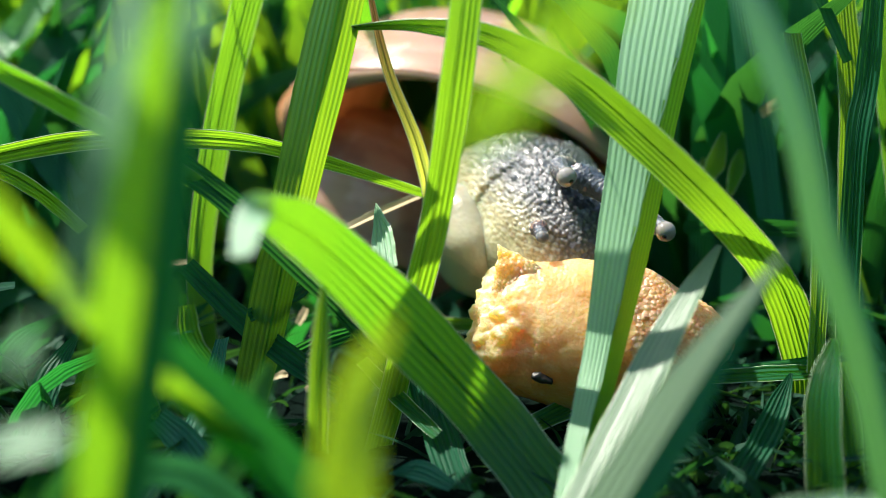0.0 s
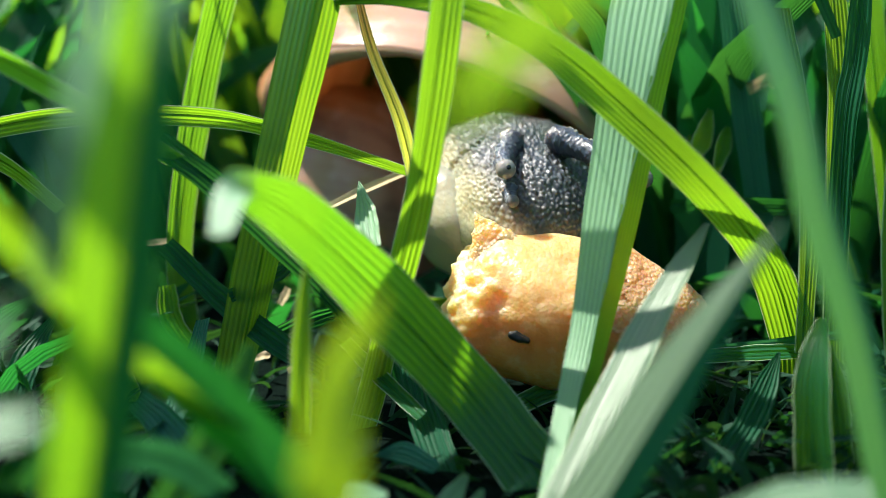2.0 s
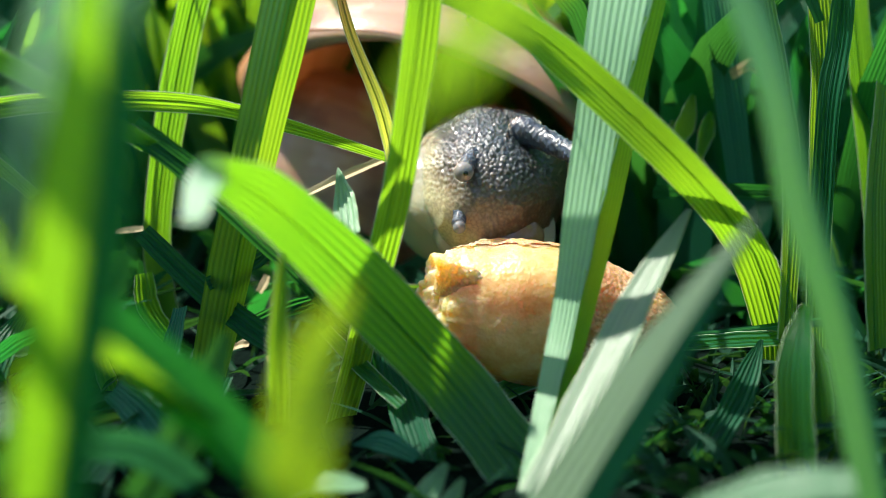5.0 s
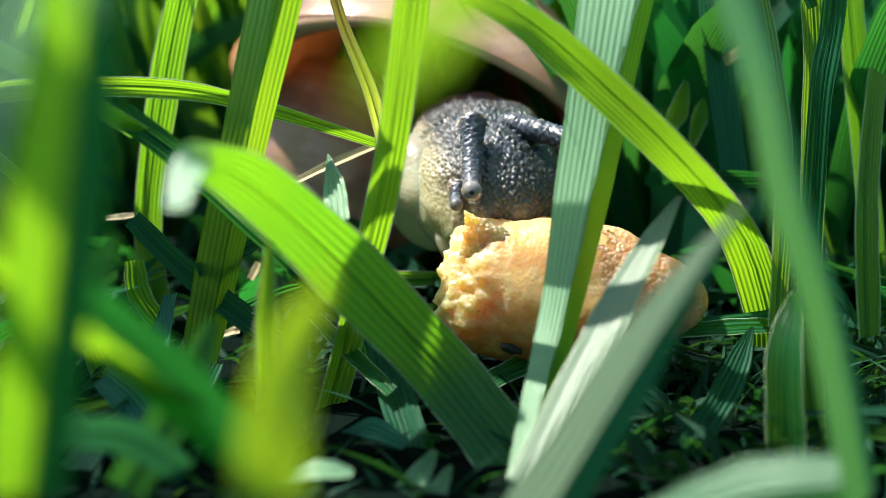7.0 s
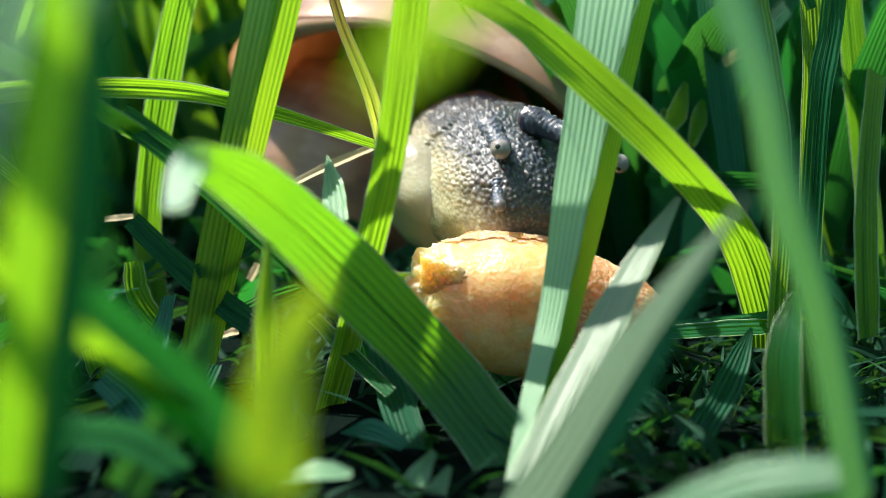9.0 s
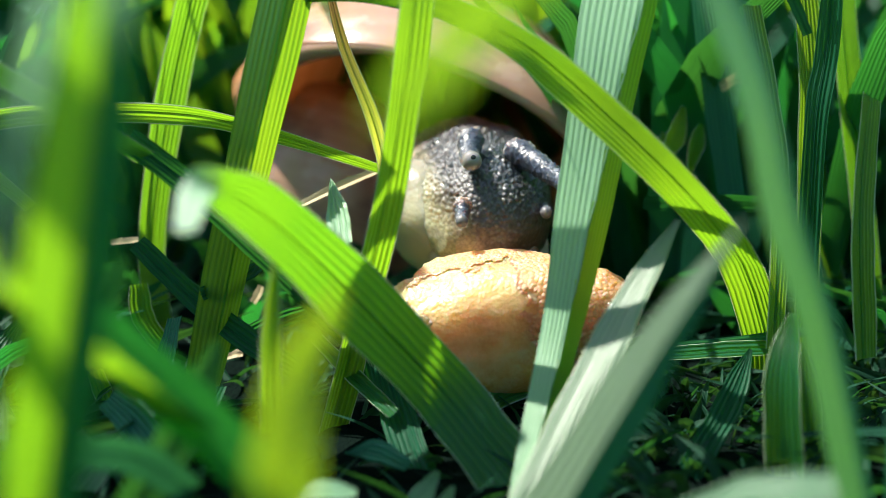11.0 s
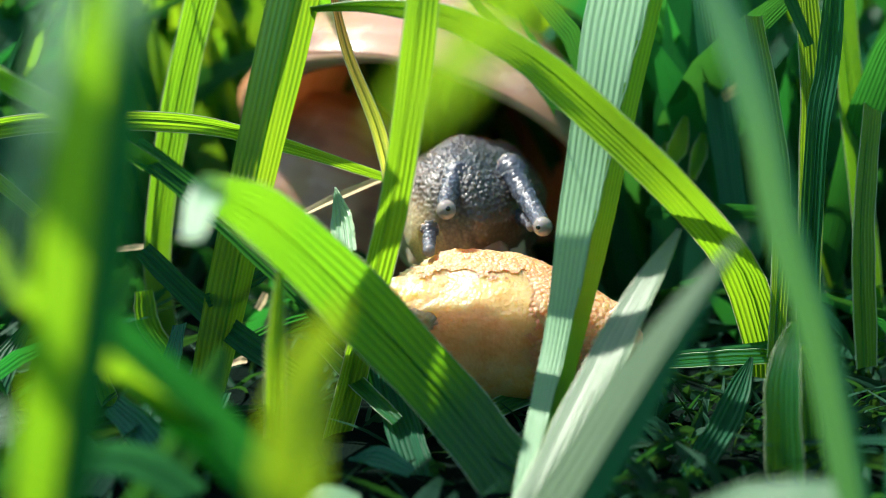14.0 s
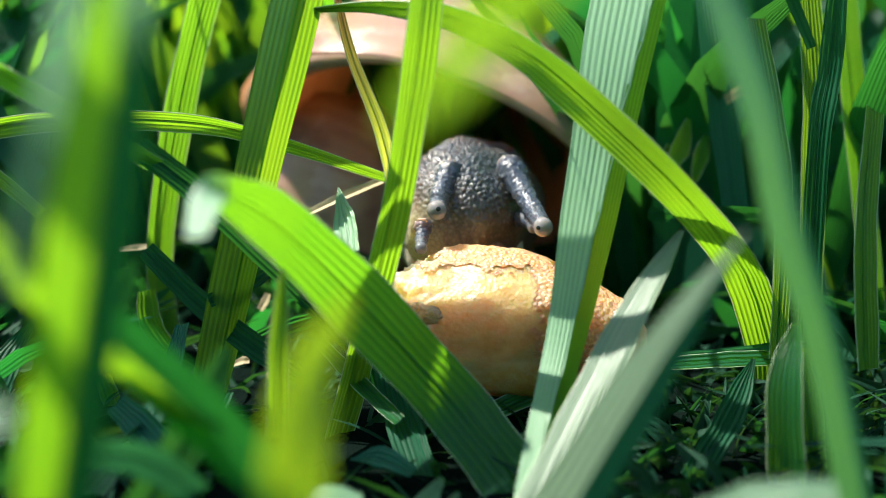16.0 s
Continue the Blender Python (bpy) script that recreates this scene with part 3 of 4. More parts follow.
def stalk_part(name, length, r0, r1, ball, eye):
    """A feeler along +z that ends at z = 0 in its knob; its foot is sunk in the head."""
    rows = []
    for k in range(91):
        s = k / 90
        r = (r0 + (r1 - r0) * s + 0.0007 * max(0.0, 1 - s / 0.3) ** 2) * math.sqrt(max(0.0, 1 - max(0.0, 1 - s / 0.16) ** 2))
        z = -length * (1 - s)
        row = []
        for j in range(36):
            b = j / 36 * math.tau
            cell = noise.voronoi(Vector((math.cos(b) * 2.6, math.sin(b) * 2.6, z * 2300)))[0]
            bump = 1 + 0.24 * min(1.0, (cell[1] - cell[0]) * 1.8) - 0.10
            bend = 0.10 * length * math.sin(s * math.pi)
            row.append(Vector((math.cos(b) * r * bump, math.sin(b) * r * bump + bend, z)))
        rows.append(row)
    stalk = part(name, from_grid(rows, lambda i, j: (i, j), True), STALK, snail)
    knob = part("eyeball" if eye else "knob", blob(ball, ball, ball, 4, lambda p, n: p), EYEBALL if eye else STALK, stalk,
                "round glassy grey eye" if eye else "")
    if eye:
        dot = part("pupil", blob(ball * 0.27, ball * 0.27, ball * 0.16, 3, lambda p, n: p), PUPIL, stalk, "small black pupil")
        turn = eye
        dot.matrix_local = Matrix.Translation(Vector(turn) * (ball * 0.90)) @ Vector(turn).to_track_quat("Z", "Y").to_matrix().to_4x4()
    return stalk


eye_stalk_a = stalk_part("eye_stalk", 0.0098, 0.00118, 0.00074, 0.00098, Vector((0.05, -0.62, 0.78)).normalized())
eye_stalk_b = stalk_part("eye_stalk", 0.0138, 0.00130, 0.00072, 0.00096, Vector((0.45, -0.60, 0.62)).normalized())
feeler_a = stalk_part("feeler", 0.0042, 0.00070, 0.00052, 0.00062, None)
feeler_b = stalk_part("feeler", 0.0042, 0.00070, 0.00052, 0.00062, None)


# ---- bread ----
def bread_piece():
    def shape(p, n):
        x = p.x / 0.0135
        thin = 1 - 0.36 * max(0.0, x) ** 1.5
        p = Vector((p.x, p.y * thin, p.z * thin + 0.0010 * max(0, x)))
        torn = max(0.0, min(1.0, (-x - 0.30) * 2.2))
        if x < -0.6:
            p.x = -0.0135 * (0.6 + (-x - 0.6) * 0.62)
        # the hollow below the crust's rim, and a second one beside the torn end
        lie = math.atan2(p.z, -p.y)
        hollow = 0.0011 * math.exp(-((lie - 0.85) / 0.42) ** 2 - ((x - 0.15) / 0.42) ** 2)
        hollow += 0.0009 * math.exp(-((lie - 0.15) / 0.35) ** 2 - ((x + 0.45) / 0.12) ** 2)
        rough = noise.fractal(p * 420, 0.8, 2.1, 4) * 0.00075 * (0.15 + torn)
        clumps = noise.voronoi(p * 620)[0]
        crumb = (clumps[1] - clumps[0]) * 0.00085 * (0.05 + torn)
        grains = noise.voronoi(p * 1500)[0]
        crumb += (grains[1] - grains[0]) * 0.00040 * (0.10 + torn + 0.5 * max(0.0, x))
        pit = noise.voronoi(p * 430)[0][0]
        crumb -= 0.0020 * max(0.0, 0.32 - pit) * (0.06 + torn)
        dent = noise.noise(p * 190) * 0.0006
        return p + n * (rough + crumb + dent - hollow)
    bread = part("bread_piece", blob(0.0135, 0.0070, 0.0074, 6, shape), BREAD)
    tagged(bread, "torn piece of white bread with moist orange crust, lying in grass", "bread")

    def rind(p, n):
        p = shape(p, n)
        sugar = noise.voronoi(p * 2600 + Vector((noise.noise(p * 900), 0, noise.noise(p * 700))))[0]
        return p + n * (0.00010 + 0.00015 * min(1.0, (sugar[1] - sugar[0]) * 1.4))
    skin = blob(0.0135, 0.0070, 0.0074, 6, rind)

    def kept(c):
        ragged = 0.0012 * noise.noise(c * 260) + 0.0008 * noise.noise(c * 900)
        return max(0.80 * c.y + 0.62 * c.z - 0.0062, (c.x - 0.0050) * 0.5 + 0.12 * c.z) + ragged > 0
    gone = [f for f in skin.faces if not kept(f.calc_center_median())]
    bmesh.ops.delete(skin, geom=gone, context="FACES")
    part("crust", skin, CRUST, bread, "moist orange-brown crust with ragged edge")

    def flap(p, n):
        s = max(0.0, min(1.0, (p.z + 0.0046) / 0.0092))
        p = Vector((p.x * (1.12 - 1.0 * s ** 1.1) - 0.0012 * s * s, p.y * (1.2 - 0.85 * s) + 0.0006 * s, p.z))
        return p + n * noise.fractal(p * 900, 0.8, 2.1, 4) * 0.00022
    torn = part("torn_flap", blob(0.0050, 0.0017, 0.0048, 6, flap), CRUST, bread, "ragged pointed flap of torn crust")
    torn.location = (-0.0066, -0.0022, 0.0046)
    torn.rotation_euler = (radians(6), radians(-27), 0)
    for size, place, turn in ((0.0011, (-0.0040, -0.0066, -0.0028), 14), (0.00030, (-0.0106, -0.0022, 0.0012), 30), (0.00026, (-0.0089, -0.0042, 0.0017), 0)):
        spot = part("dark_spot", blob(size, size * 0.36, size * 0.40, 3, lambda p, n: p + n * noise.noise(p * 2500) * 0.00022), CHAR, bread, "burnt black speck")
        spot.location = place
        spot.rotation_euler = (radians(-25), radians(turn), radians(6))
    return bread


bread = bread_piece()

# ---- blades that stand out ----
grass_blade(((-14.0, 44, 30.1), (-13.0, 44.5, 34.5), (-11.8, 45, 39.2), (-11.2, 46, 42.9)), 1.8, PALE, turn=-46, fold=0.2, taper=(0.6, 1, 0.8))
# right half in the darker grass: the fold's shade as colour
grass_blade(((-15.1, 51, 18.4), (-14.4, 51.5, 22.8), (-13.4, 52, 28.7), (-12.5, 52.5, 34.4), (-11.6, 53, 40.2), (-11.3, 53.5, 43.0)), 3.7, LIME, turn=8, fold=0.7, crease=0.05, edge=DEEP_SHADE, taper=(0.85, 1, 0.12))
grass_blade(((-19.1, 65.9, 24.8), (-14.8, 67.0, 20.5), (-10.2, 67.9, 15.3), (-6.3, 68.9, 10.2)), 4.0, DEEP_SHADE, turn=10)
grass_blade(((-22.2, 65.4, 12.9), (-18.3, 67.7, 19.2), (-15.2, 70.0, 25.1)), 2.3, DEEP_SHADE, turn=20, taper=(1, 1, 0.2))
grass_blade(((-16.9, 74.5, 7.6), (-13.7, 76.6, 12.7), (-11.6, 78.6, 17.5)), 3.0, DEEP_SHADE, turn=20, taper=(1, 1, 0.2))
grass_blade(((-19.5, 46.8, 36.1), (-17.6, 51.8, 30.8), (-16.8, 57.0, 26.5), (-14.4, 63.9, 20.5), (-8.8, 73.0, 10.2)), 2.4, LIME, turn=30, taper=(1, 1, 0.8))
grass_blade(((10.1, 93.8, -0.1), (6.8, 97.5, 3.0), (3.2, 99.9, 6.9), (-3.9, 95.7, 16.1), (-9.4, 88.2, 23.9), (-12.1, 81.7, 27.3)), 5.9, MEADOW, turn=32, fold=0.15, taper=(1, 1, 0.45), label='broad arching yellow-green blade of grass with pale bent tip')
grass_blade(((-4.2, 45, 21.0), (-4.0, 46, 23.9), (-3.4, 48, 26.1), (-2.0, 52, 27.9)), 3.6, LIME, turn=50, taper=(1.0, 1.0, 0.15))
grass_blade(((5.3, 37.9, 42.2), (2.9, 36.4, 40.1), (1.4, 35.1, 38.7), (0.0, 33.8, 37.3)), 2.2, GREEN, turn=-35, taper=(0.6, 1, 0.1))
# the next two get a shaded right side from a darker edge material
grass_blade(((28.4, 68.7, 9.2), (25.3, 69.0, 20.5), (22.4, 68.6, 28.1), (20.5, 69.1, 35.2), (17.7, 69.4, 41.5), (15.2, 70.5, 46.4)), 4.2, PALE, turn=50, fold=-0.5, crease=0.1, edge=TEAL_SHADE, taper=(1, 1, 0.6))
grass_blade(((5.4, 74.4, -0.5), (9.4, 72.4, 7.4), (13.6, 70.2, 16.6), (16.7, 68.5, 22.8), (19.7, 67.6, 27.9)), 3.6, WAXY, turn=-30, fold=-0.9, crease=0.16, edge=TEAL_SHADE, taper=(1.55, 1.0, 0.0))
grass_blade(((9.9, 83.8, 3.3), (14.5, 91.1, 9.0), (18.8, 96.5, 14.9), (23.6, 101.8, 20.7)), 3.4, WAXY, turn=-54, fold=0.3, taper=(1.1, 1, 0.15))
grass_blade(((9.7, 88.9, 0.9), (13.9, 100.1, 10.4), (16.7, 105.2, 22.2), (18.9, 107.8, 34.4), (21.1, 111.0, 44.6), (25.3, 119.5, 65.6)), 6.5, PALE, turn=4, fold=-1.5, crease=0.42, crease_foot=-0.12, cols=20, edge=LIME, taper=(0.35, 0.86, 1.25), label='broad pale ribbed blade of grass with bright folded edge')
grass_blade(((-8.6, 114.8, 38.6), (-4.3, 111.8, 39.0), (-0.7, 109.8, 38.9), (4.2, 107.6, 38.2), (10.4, 104.9, 35.3), (15.7, 104.0, 31.1), (23.5, 102.7, 23.9), (31.0, 108.9, 15.7), (35.3, 113.6, 6.7), (36.1, 114.4, 2.9)), 4.6, GREEN, turn=48, fold=0.35, taper=(0.12, 1, 1.05), label='arching bright green blade of grass with shaded bands')
grass_blade(((-19.8, 111.5, -2.0), (-18.1, 111.4, 3.4), (-14.8, 111.4, 17.8), (-11.4, 112.5, 32.5), (-8.9, 113.8, 43.7), (-7.6, 113.6, 49.6), (-5.6, 112.6, 65.0)), 4.6, GREEN, fold=-1.1, turn=12, twist=-60, taper=(0.8, 1, 1))
grass_blade(((-6.9, 108.0, -2.0), (-5.0, 108.7, 4.9), (-3.2, 107.3, 12.9), (-0.9, 104.3, 22.9), (0.8, 102.6, 34.3), (1.9, 102.7, 44.0), (2.9, 101.9, 59.6)), 3.3, GREEN, fold=0.6, turn=35, taper=(0.9, 1, 1))
grass_blade(((-26.2, 132.1, -0.4), (-27.6, 133.5, 11.1), (-25.0, 134.9, 27.5), (-20.9, 136.3, 43.4), (-18.0, 137.3, 53.0)), 3.6, GREEN, turn=32, taper=(0.7, 1, 1))
grass_blade(((-43.8, 115.3, 26.5), (-33.6, 115.6, 28.2), (-20.5, 114.7, 28.3), (-12.3, 117.3, 26.1), (-1.4, 123.4, 21.5)), 2.5, GREEN, turn=40, taper=(1, 1, 0.5))
grass_blade(((-37.0, 99.0, 36.6), (-30.8, 100.3, 32.8), (-26.7, 103.7, 29.6), (-21.8, 106.9, 25.5)), 3.0, GREEN, turn=40)
grass_blade(((-23.3, 107.2, 27.0), (-17.9, 107.3, 22.6), (-11.6, 109.0, 16.0), (-4.5, 111.2, 7.4)), 2.7, DEEP_SHADE, turn=0, fold=0.6)
grass_blade(((-44.6, 117.2, 25.8), (-39.7, 116.7, 23.4), (-35.3, 117.8, 19.0)), 2.8, GREEN, turn=40)
grass_blade(((-44.2, 158.8, 43.6), (-48.6, 153.8, 34.6), (-53.9, 149.9, 25.9)), 5.3, DEEP_SHADE, turn=10)
grass_blade(((-51.0, 141.3, 33.3), (-47.1, 139.7, 25.7), (-41.9, 138.2, 18.7)), 3.9, TEAL_SHADE)
grass_blade(((-47.6, 153.5, 42.9), (-57.8, 167.5, 36.2), (-60.5, 161.3, 31.3)), 4.4, PALE, turn=20)
grass_blade(((-5.0, 123.1, 0.6), (-3.0, 123.0, 9.9), (-1.2, 122.8, 18.3), (-2.4, 121.4, 26.2), (-5.6, 122.1, 34.5), (-7.5, 123.9, 42.7)), 1.6, DRYING, turn=32, taper=(0.6, 1, 0.35), fold=0.12)
grass_blade(((-4.9, 106.5, 17.2), (-5.5, 109.5, 19.7), (-6.3, 113, 22.4)), 2.6, PALE, turn=-30, taper=(0.9, 1, 0.0))
grass_blade(((-10.6, 121.6, 17.9), (-6.0, 123.1, 19.9), (-2.5, 125.4, 21.0)), 1.0, STRAW, turn=-40, fold=0.9)
grass_blade(((41.1, 118.9, 0.2), (41.6, 123.0, 19.5), (41.5, 124.2, 29.8), (40.3, 125.9, 42.7)), 3.6, GREEN, turn=25)
grass_blade(((39.6, 115.1, 6.2), (40.0, 117.3, 26.1), (41.1, 118.8, 33.6), (41.6, 119.8, 42.7)), 2.3, DEEP_SHADE, turn=-20)
grass_blade(((39.9, 121.2, 35.1), (38.5, 121.9, 38.4), (36.5, 122.8, 42.7)), 1.2, DEEP_SHADE)
grass_blade(((31.6, 93.1, -1.0), (31.2, 95.1, 8.5), (32.7, 98.2, 13.4)), 3.1, GREEN, turn=-15, taper=(1, 0.9, 0.2))
grass_blade(((35.4, 98.1, -1.7), (34.9, 99.5, 5.0), (34.4, 100.6, 10.2)), 2.2, GREEN, taper=(1, 1, 0.1))
grass_blade(((34.1, 107.2, 7.6), (34.6, 109.8, 19.8), (33.6, 111.7, 28.9), (32.3, 114.7, 38.1)), 3.1, GREEN, turn=35)
grass_blade(((24.8, 111.9, 5.5), (31.0, 111.0, 6.2), (35.8, 110.1, 6.7)), 1.7, GREEN, turn=-50)
grass_blade(((26.8, 113.9, 5.7), (32.1, 113.1, 6.4), (40.7, 111.4, 8.2)), 1.1, TEAL_SHADE)
grass_blade(((6.1, 106.9, 1.4), (11.6, 110.3, 2.8), (17.5, 113.5, 3.8), (26.8, 118.9, 5.0)), 2.3, GREEN, turn=-50)
grass_blade(((-3.9, 125.7, 7.9), (0.4, 125.5, 7.1), (4.6, 126.5, 7.0)), 1.6, GREEN)
grass_blade(((37.6, 133.6, 11.7), (35.7, 136.4, 24.8), (32.7, 138.2, 42.8)), 3.3, TEAL_SHADE)
grass_blade(((-9.9, 89.6, 6.8), (-9.5, 89.1, 13.8), (-9.0, 89.4, 20.2)), 1.5, GREEN, taper=(1, 1, 0.25))
grass_blade(((-24.0, 122.5, 2.7), (-26.4, 123.2, 6.1), (-27.0, 124.0, 9.6)), 2.4, LIME)
grass_blade(((-29.3, 110.6, -2.0), (-25.4, 111.6, -0.7), (-22.9, 113.0, 1.4)), 2.1, PALE)
grass_blade(((-27.7, 114.4, -1.8), (-28.9, 115.0, 1.0), (-29.7, 115.4, 3.2)), 1.9, LIME)
grass_blade(((-3.0, 110.8, -2.0), (-0.8, 110.8, -2.0), (2.5, 111.6, -2.0)), 1.9, TEAL_SHADE, taper=(0.1, 1, 0.3))
grass_blade(((1.8, 100.5, -2.0), (3.3, 102.1, -1.9), (4.9, 103.5, -0.3)), 2.2, PALE, taper=(1, 1, 0.2))
grass_blade(((-1.3, 114.2, -2.0), (-2.5, 115.1, 1.5), (-3.9, 116.0, 5.9)), 2.2, DEEP_SHADE)
grass_blade(((2.4, 106.0, -2.0), (0.8, 106.7, 0.6), (-0.7, 108.4, 3.9)), 1.5, LIME)
grass_blade(((-18.4, 111.2, 11.9), (-14.5, 114.5, 13.2), (-12.5, 116.8, 14.4)), 1.6, DEEP_SHADE)
grass_blade(((-17.2, 116.9, 5.1), (-12.7, 117.3, 7.3), (-9.3, 117.6, 8.4)), 1.9, DEEP_SHADE)
grass_blade(((-20.7, 70.5, 13.2), (-16.4, 73.3, 11.7), (-13.1, 74.7, 8.7)), 2.5, TEAL_SHADE)
grass_blade(((14.9, 66.5, 8.4), (20.0, 65.0, 11.3), (24.5, 63.3, 12.8)), 3.6, PALE, turn=-5, fold=-0.8)
grass_blade(((-16.0, 43.1, 28.4), (-15.5, 43.3, 29.1), (-15.1, 43.5, 30.0)), 1.1, PALE, turn=-40, taper=(0.8, 1, 0.3))
grass_blade(((-17.2, 43.4, 24.9), (-15.5, 43.5, 25.3), (-14.0, 43.5, 25.6)), 1.3, PALE, turn=-50, taper=(0.8, 1, 0.3))
grass_blade(((-29.0, 93.4, 0.4), (-26.4, 94.0, 3.1), (-24.8, 94.3, 4.9)), 1.9, PALE, turn=-20, taper=(1, 1, 0.6))
grass_blade(((-19.0, 127.4, 16.2), (-15.9, 128.6, 21.5), (-13.5, 129.6, 26.2)), 0.6, TEAL_SHADE)
grass_blade(((-11.2, 78.8, 28.1), (-12.0, 75.8, 28.2), (-12.3, 72.3, 26.1)), 2.2, PALE, turn=12, taper=(0.8, 1, 0.6), label='pale bent leaf tip of a grass blade')
grass_blade(((28.6, 133.5, 20.7), (30.0, 134.0, 23.2), (31.1, 134.7, 26.6)), 2.9, LIME, turn=30, taper=(0.4, 1, 0.2), label='small sunlit leaf far among the grass')
grass_blade(((32.2, 135.3, 19.5), (32.9, 135.9, 22.3), (33.5, 136.3, 24.5)), 2.5, LIME, turn=30, taper=(0.4, 1, 0.2), label='small sunlit leaf far among the grass')
grass_blade(((27.2, 134.0, 18.1), (28.5, 134.6, 21.2), (29.1, 135.1, 23.7)), 1.9, GREEN, turn=30, taper=(0.4, 1, 0.2), label='small sunlit leaf far among the grass')
grass_blade(((41.7, 105.1, 7.2), (41.3, 107.5, 18.7), (42.9, 111.9, 30.0)), 3.9, GREEN, turn=40, taper=(0.9, 1, 0.8))
grass_blade(((-15.5, 125.5, 7.1), (-15.0, 125.7, 7.9), (-14.6, 125.9, 8.8)), 1.0, STRAW, turn=-30, label='small pinkish dry bit of straw in the grass')
grass_blade(((-17.5, 118.6, 3.4), (-16.6, 118.6, 3.7), (-15.8, 118.6, 3.8)), 0.9, STRAW, turn=-40, label='small pinkish dry bit of straw in the grass')
grass_blade(((-13.8, 116.4, 2.8), (-13.1, 116.4, 3.1), (-12.3, 116.5, 3.2)), 0.8, STRAW, turn=-40, label='small pinkish dry bit of straw in the grass')
grass_blade(((-29.9, 124.9, 13.8), (-28.8, 124.9, 13.9), (-27.0, 124.9, 14.1)), 0.7, STRAW, turn=-40, label='small pinkish dry bit of straw in the grass')
grass_blade(((-43.5, 114.6, 13.7), (-42.5, 114.7, 13.9), (-41.5, 114.7, 14.0)), 0.9, PALE, turn=-40, label='small pinkish dry bit of straw in the grass')
grass_blade(((-38.4, 127.7, 17.4), (-39.5, 128.2, 19.8), (-40.1, 128.8, 22.6)), 0.9, DEEP_SHADE, taper=(1, 1, 0.0))
grass_blade(((35.2, 135.2, 28.7), (37.4, 135.5, 29.9), (38.6, 135.3, 29.3)), 1.6, STRAW, turn=20, label='pinkish dry leaf behind the grass blades')
grass_blade(((26.7, 132.6, 16.3), (32.3, 132.6, 16.4), (39.3, 130.6, 16.6), (43.2, 127.5, 16.8)), 2.1, DEEP_SHADE, turn=20)
# two wide blades coloured dark to give the shade behind
grass_blade(((31.5, 137.3, 4.8), (32.4, 140.8, 21.6), (33.5, 143.4, 43.5)), 7.2, DEEP_SHADE, turn=-10)
grass_blade(((38.8, 139.2, 4.3), (40.2, 142.8, 21.3), (40.6, 145.5, 43.5)), 6.3, DEEP_SHADE, turn=-10)
# added out of view to shade the upper left front leaf
grass_blade(((-36.0, -12.0, -1.0), (-38.0, 18.0, 48.0), (-34.0, 40.0, 66.0), (-30.5, 67.0, 66.0)), 7.0, GREEN, turn=0, taper=(0.8, 1, 0.5), label='unseen blade of grass, added overhead to cast shade')
grass_blade(((-0.6, 90.5, -2.0), (1.4, 91.2, -0.1), (3.1, 91.8, 2.5)), 2.0, PALE, turn=-35, taper=(1, 1, 0.2))
grass_blade(((0.7, 88.4, -2.0), (2.7, 89.1, -0.6), (4.3, 89.7, 2.1)), 1.8, PALE, turn=-35, taper=(1, 1, 0.2))
grass_blade(((-8.1, 83.8, 3.5), (-5.6, 84.0, 4.4), (-3.0, 84.0, 4.2)), 1.7, PALE, turn=-60, taper=(0.4, 1, 0.4))
grass_blade(((56.5, 146.3, -0.6), (54.4, 149.8, 20.3), (51.9, 154.0, 44.9)), 6.7, LIME, turn=35)
grass_blade(((50.3, 152.7, 0.6), (49.2, 156.7, 19.3), (50.3, 160.1, 45.1)), 4.4, LIME, turn=35)
grass_blade(((50.2, 137.3, 4.8), (48.5, 139.5, 15.1), (47.9, 141.2, 23.5)), 3.6, LIME, turn=35, taper=(1, 1, 0.2))
grass_blade(((52.5, 128.4, -2.0), (50.3, 131.6, 16.6), (48.0, 134.5, 34.9), (47.4, 136.5, 44.6)), 4.5, LIME, turn=35)
grass_blade(((-9.4, 44, 38.5), (-9.0, 44, 40.5), (-8.7, 44.5, 42.5)), 1.1, PALE, turn=-30, fold=0.2, taper=(0.2, 1, 0.8))
grass_blade(((-2.7, 113, 9.1), (-1.0, 108, 4.0), (0.8, 102, 0.3), (2.0, 98, -1.7)), 3.2, DEEP_SHADE, turn=-10, taper=(0.7, 1, 1))
grass_blade(((-4.6, 99, 1.1), (-2.1, 98, 1.7), (0.8, 96, 1.1)), 2.2, TEAL_SHADE, turn=-55, taper=(0.05, 1, 0.5))
grass_blade(((-28.2, 112, 10.0), (-26.1, 111, 6.4), (-23.2, 108, 2.9)), 2.2, DEEP_SHADE, turn=15, taper=(0.4, 1, 0.6))
grass_blade(((-25.1, 116, 15.7), (-19.9, 114, 11.1), (-14.2, 111, 7.5), (-9.8, 109, 5.3)), 2.4, DEEP_SHADE, turn=-25)
# dark blade standing for the shaded foot of a taller one
grass_blade(((-21.2, 113, 9.1), (-21.8, 108, 5.1), (-22.8, 102, 1.9)), 2.6, TEAL_SHADE, turn=30, taper=(0.6, 1, 0.8))
grass_blade(((-16.6, 108, 4.0), (-17.9, 103, 1.5), (-19.6, 98, -0.7)), 2.2, DEEP_SHADE, turn=30)
grass_blade(((-24.6, 100, 5.8), (-21.6, 97, 4.4), (-17.7, 93, 1.0)), 2.8, TEAL_SHADE, turn=-30, taper=(0.7, 1, 0.8))
grass_blade(((-25.9, 94, -0.2), (-24.2, 96, 1.7), (-22.7, 98, 2.7)), 2.4, PALE, turn=-30, taper=(1, 1, 0.7))
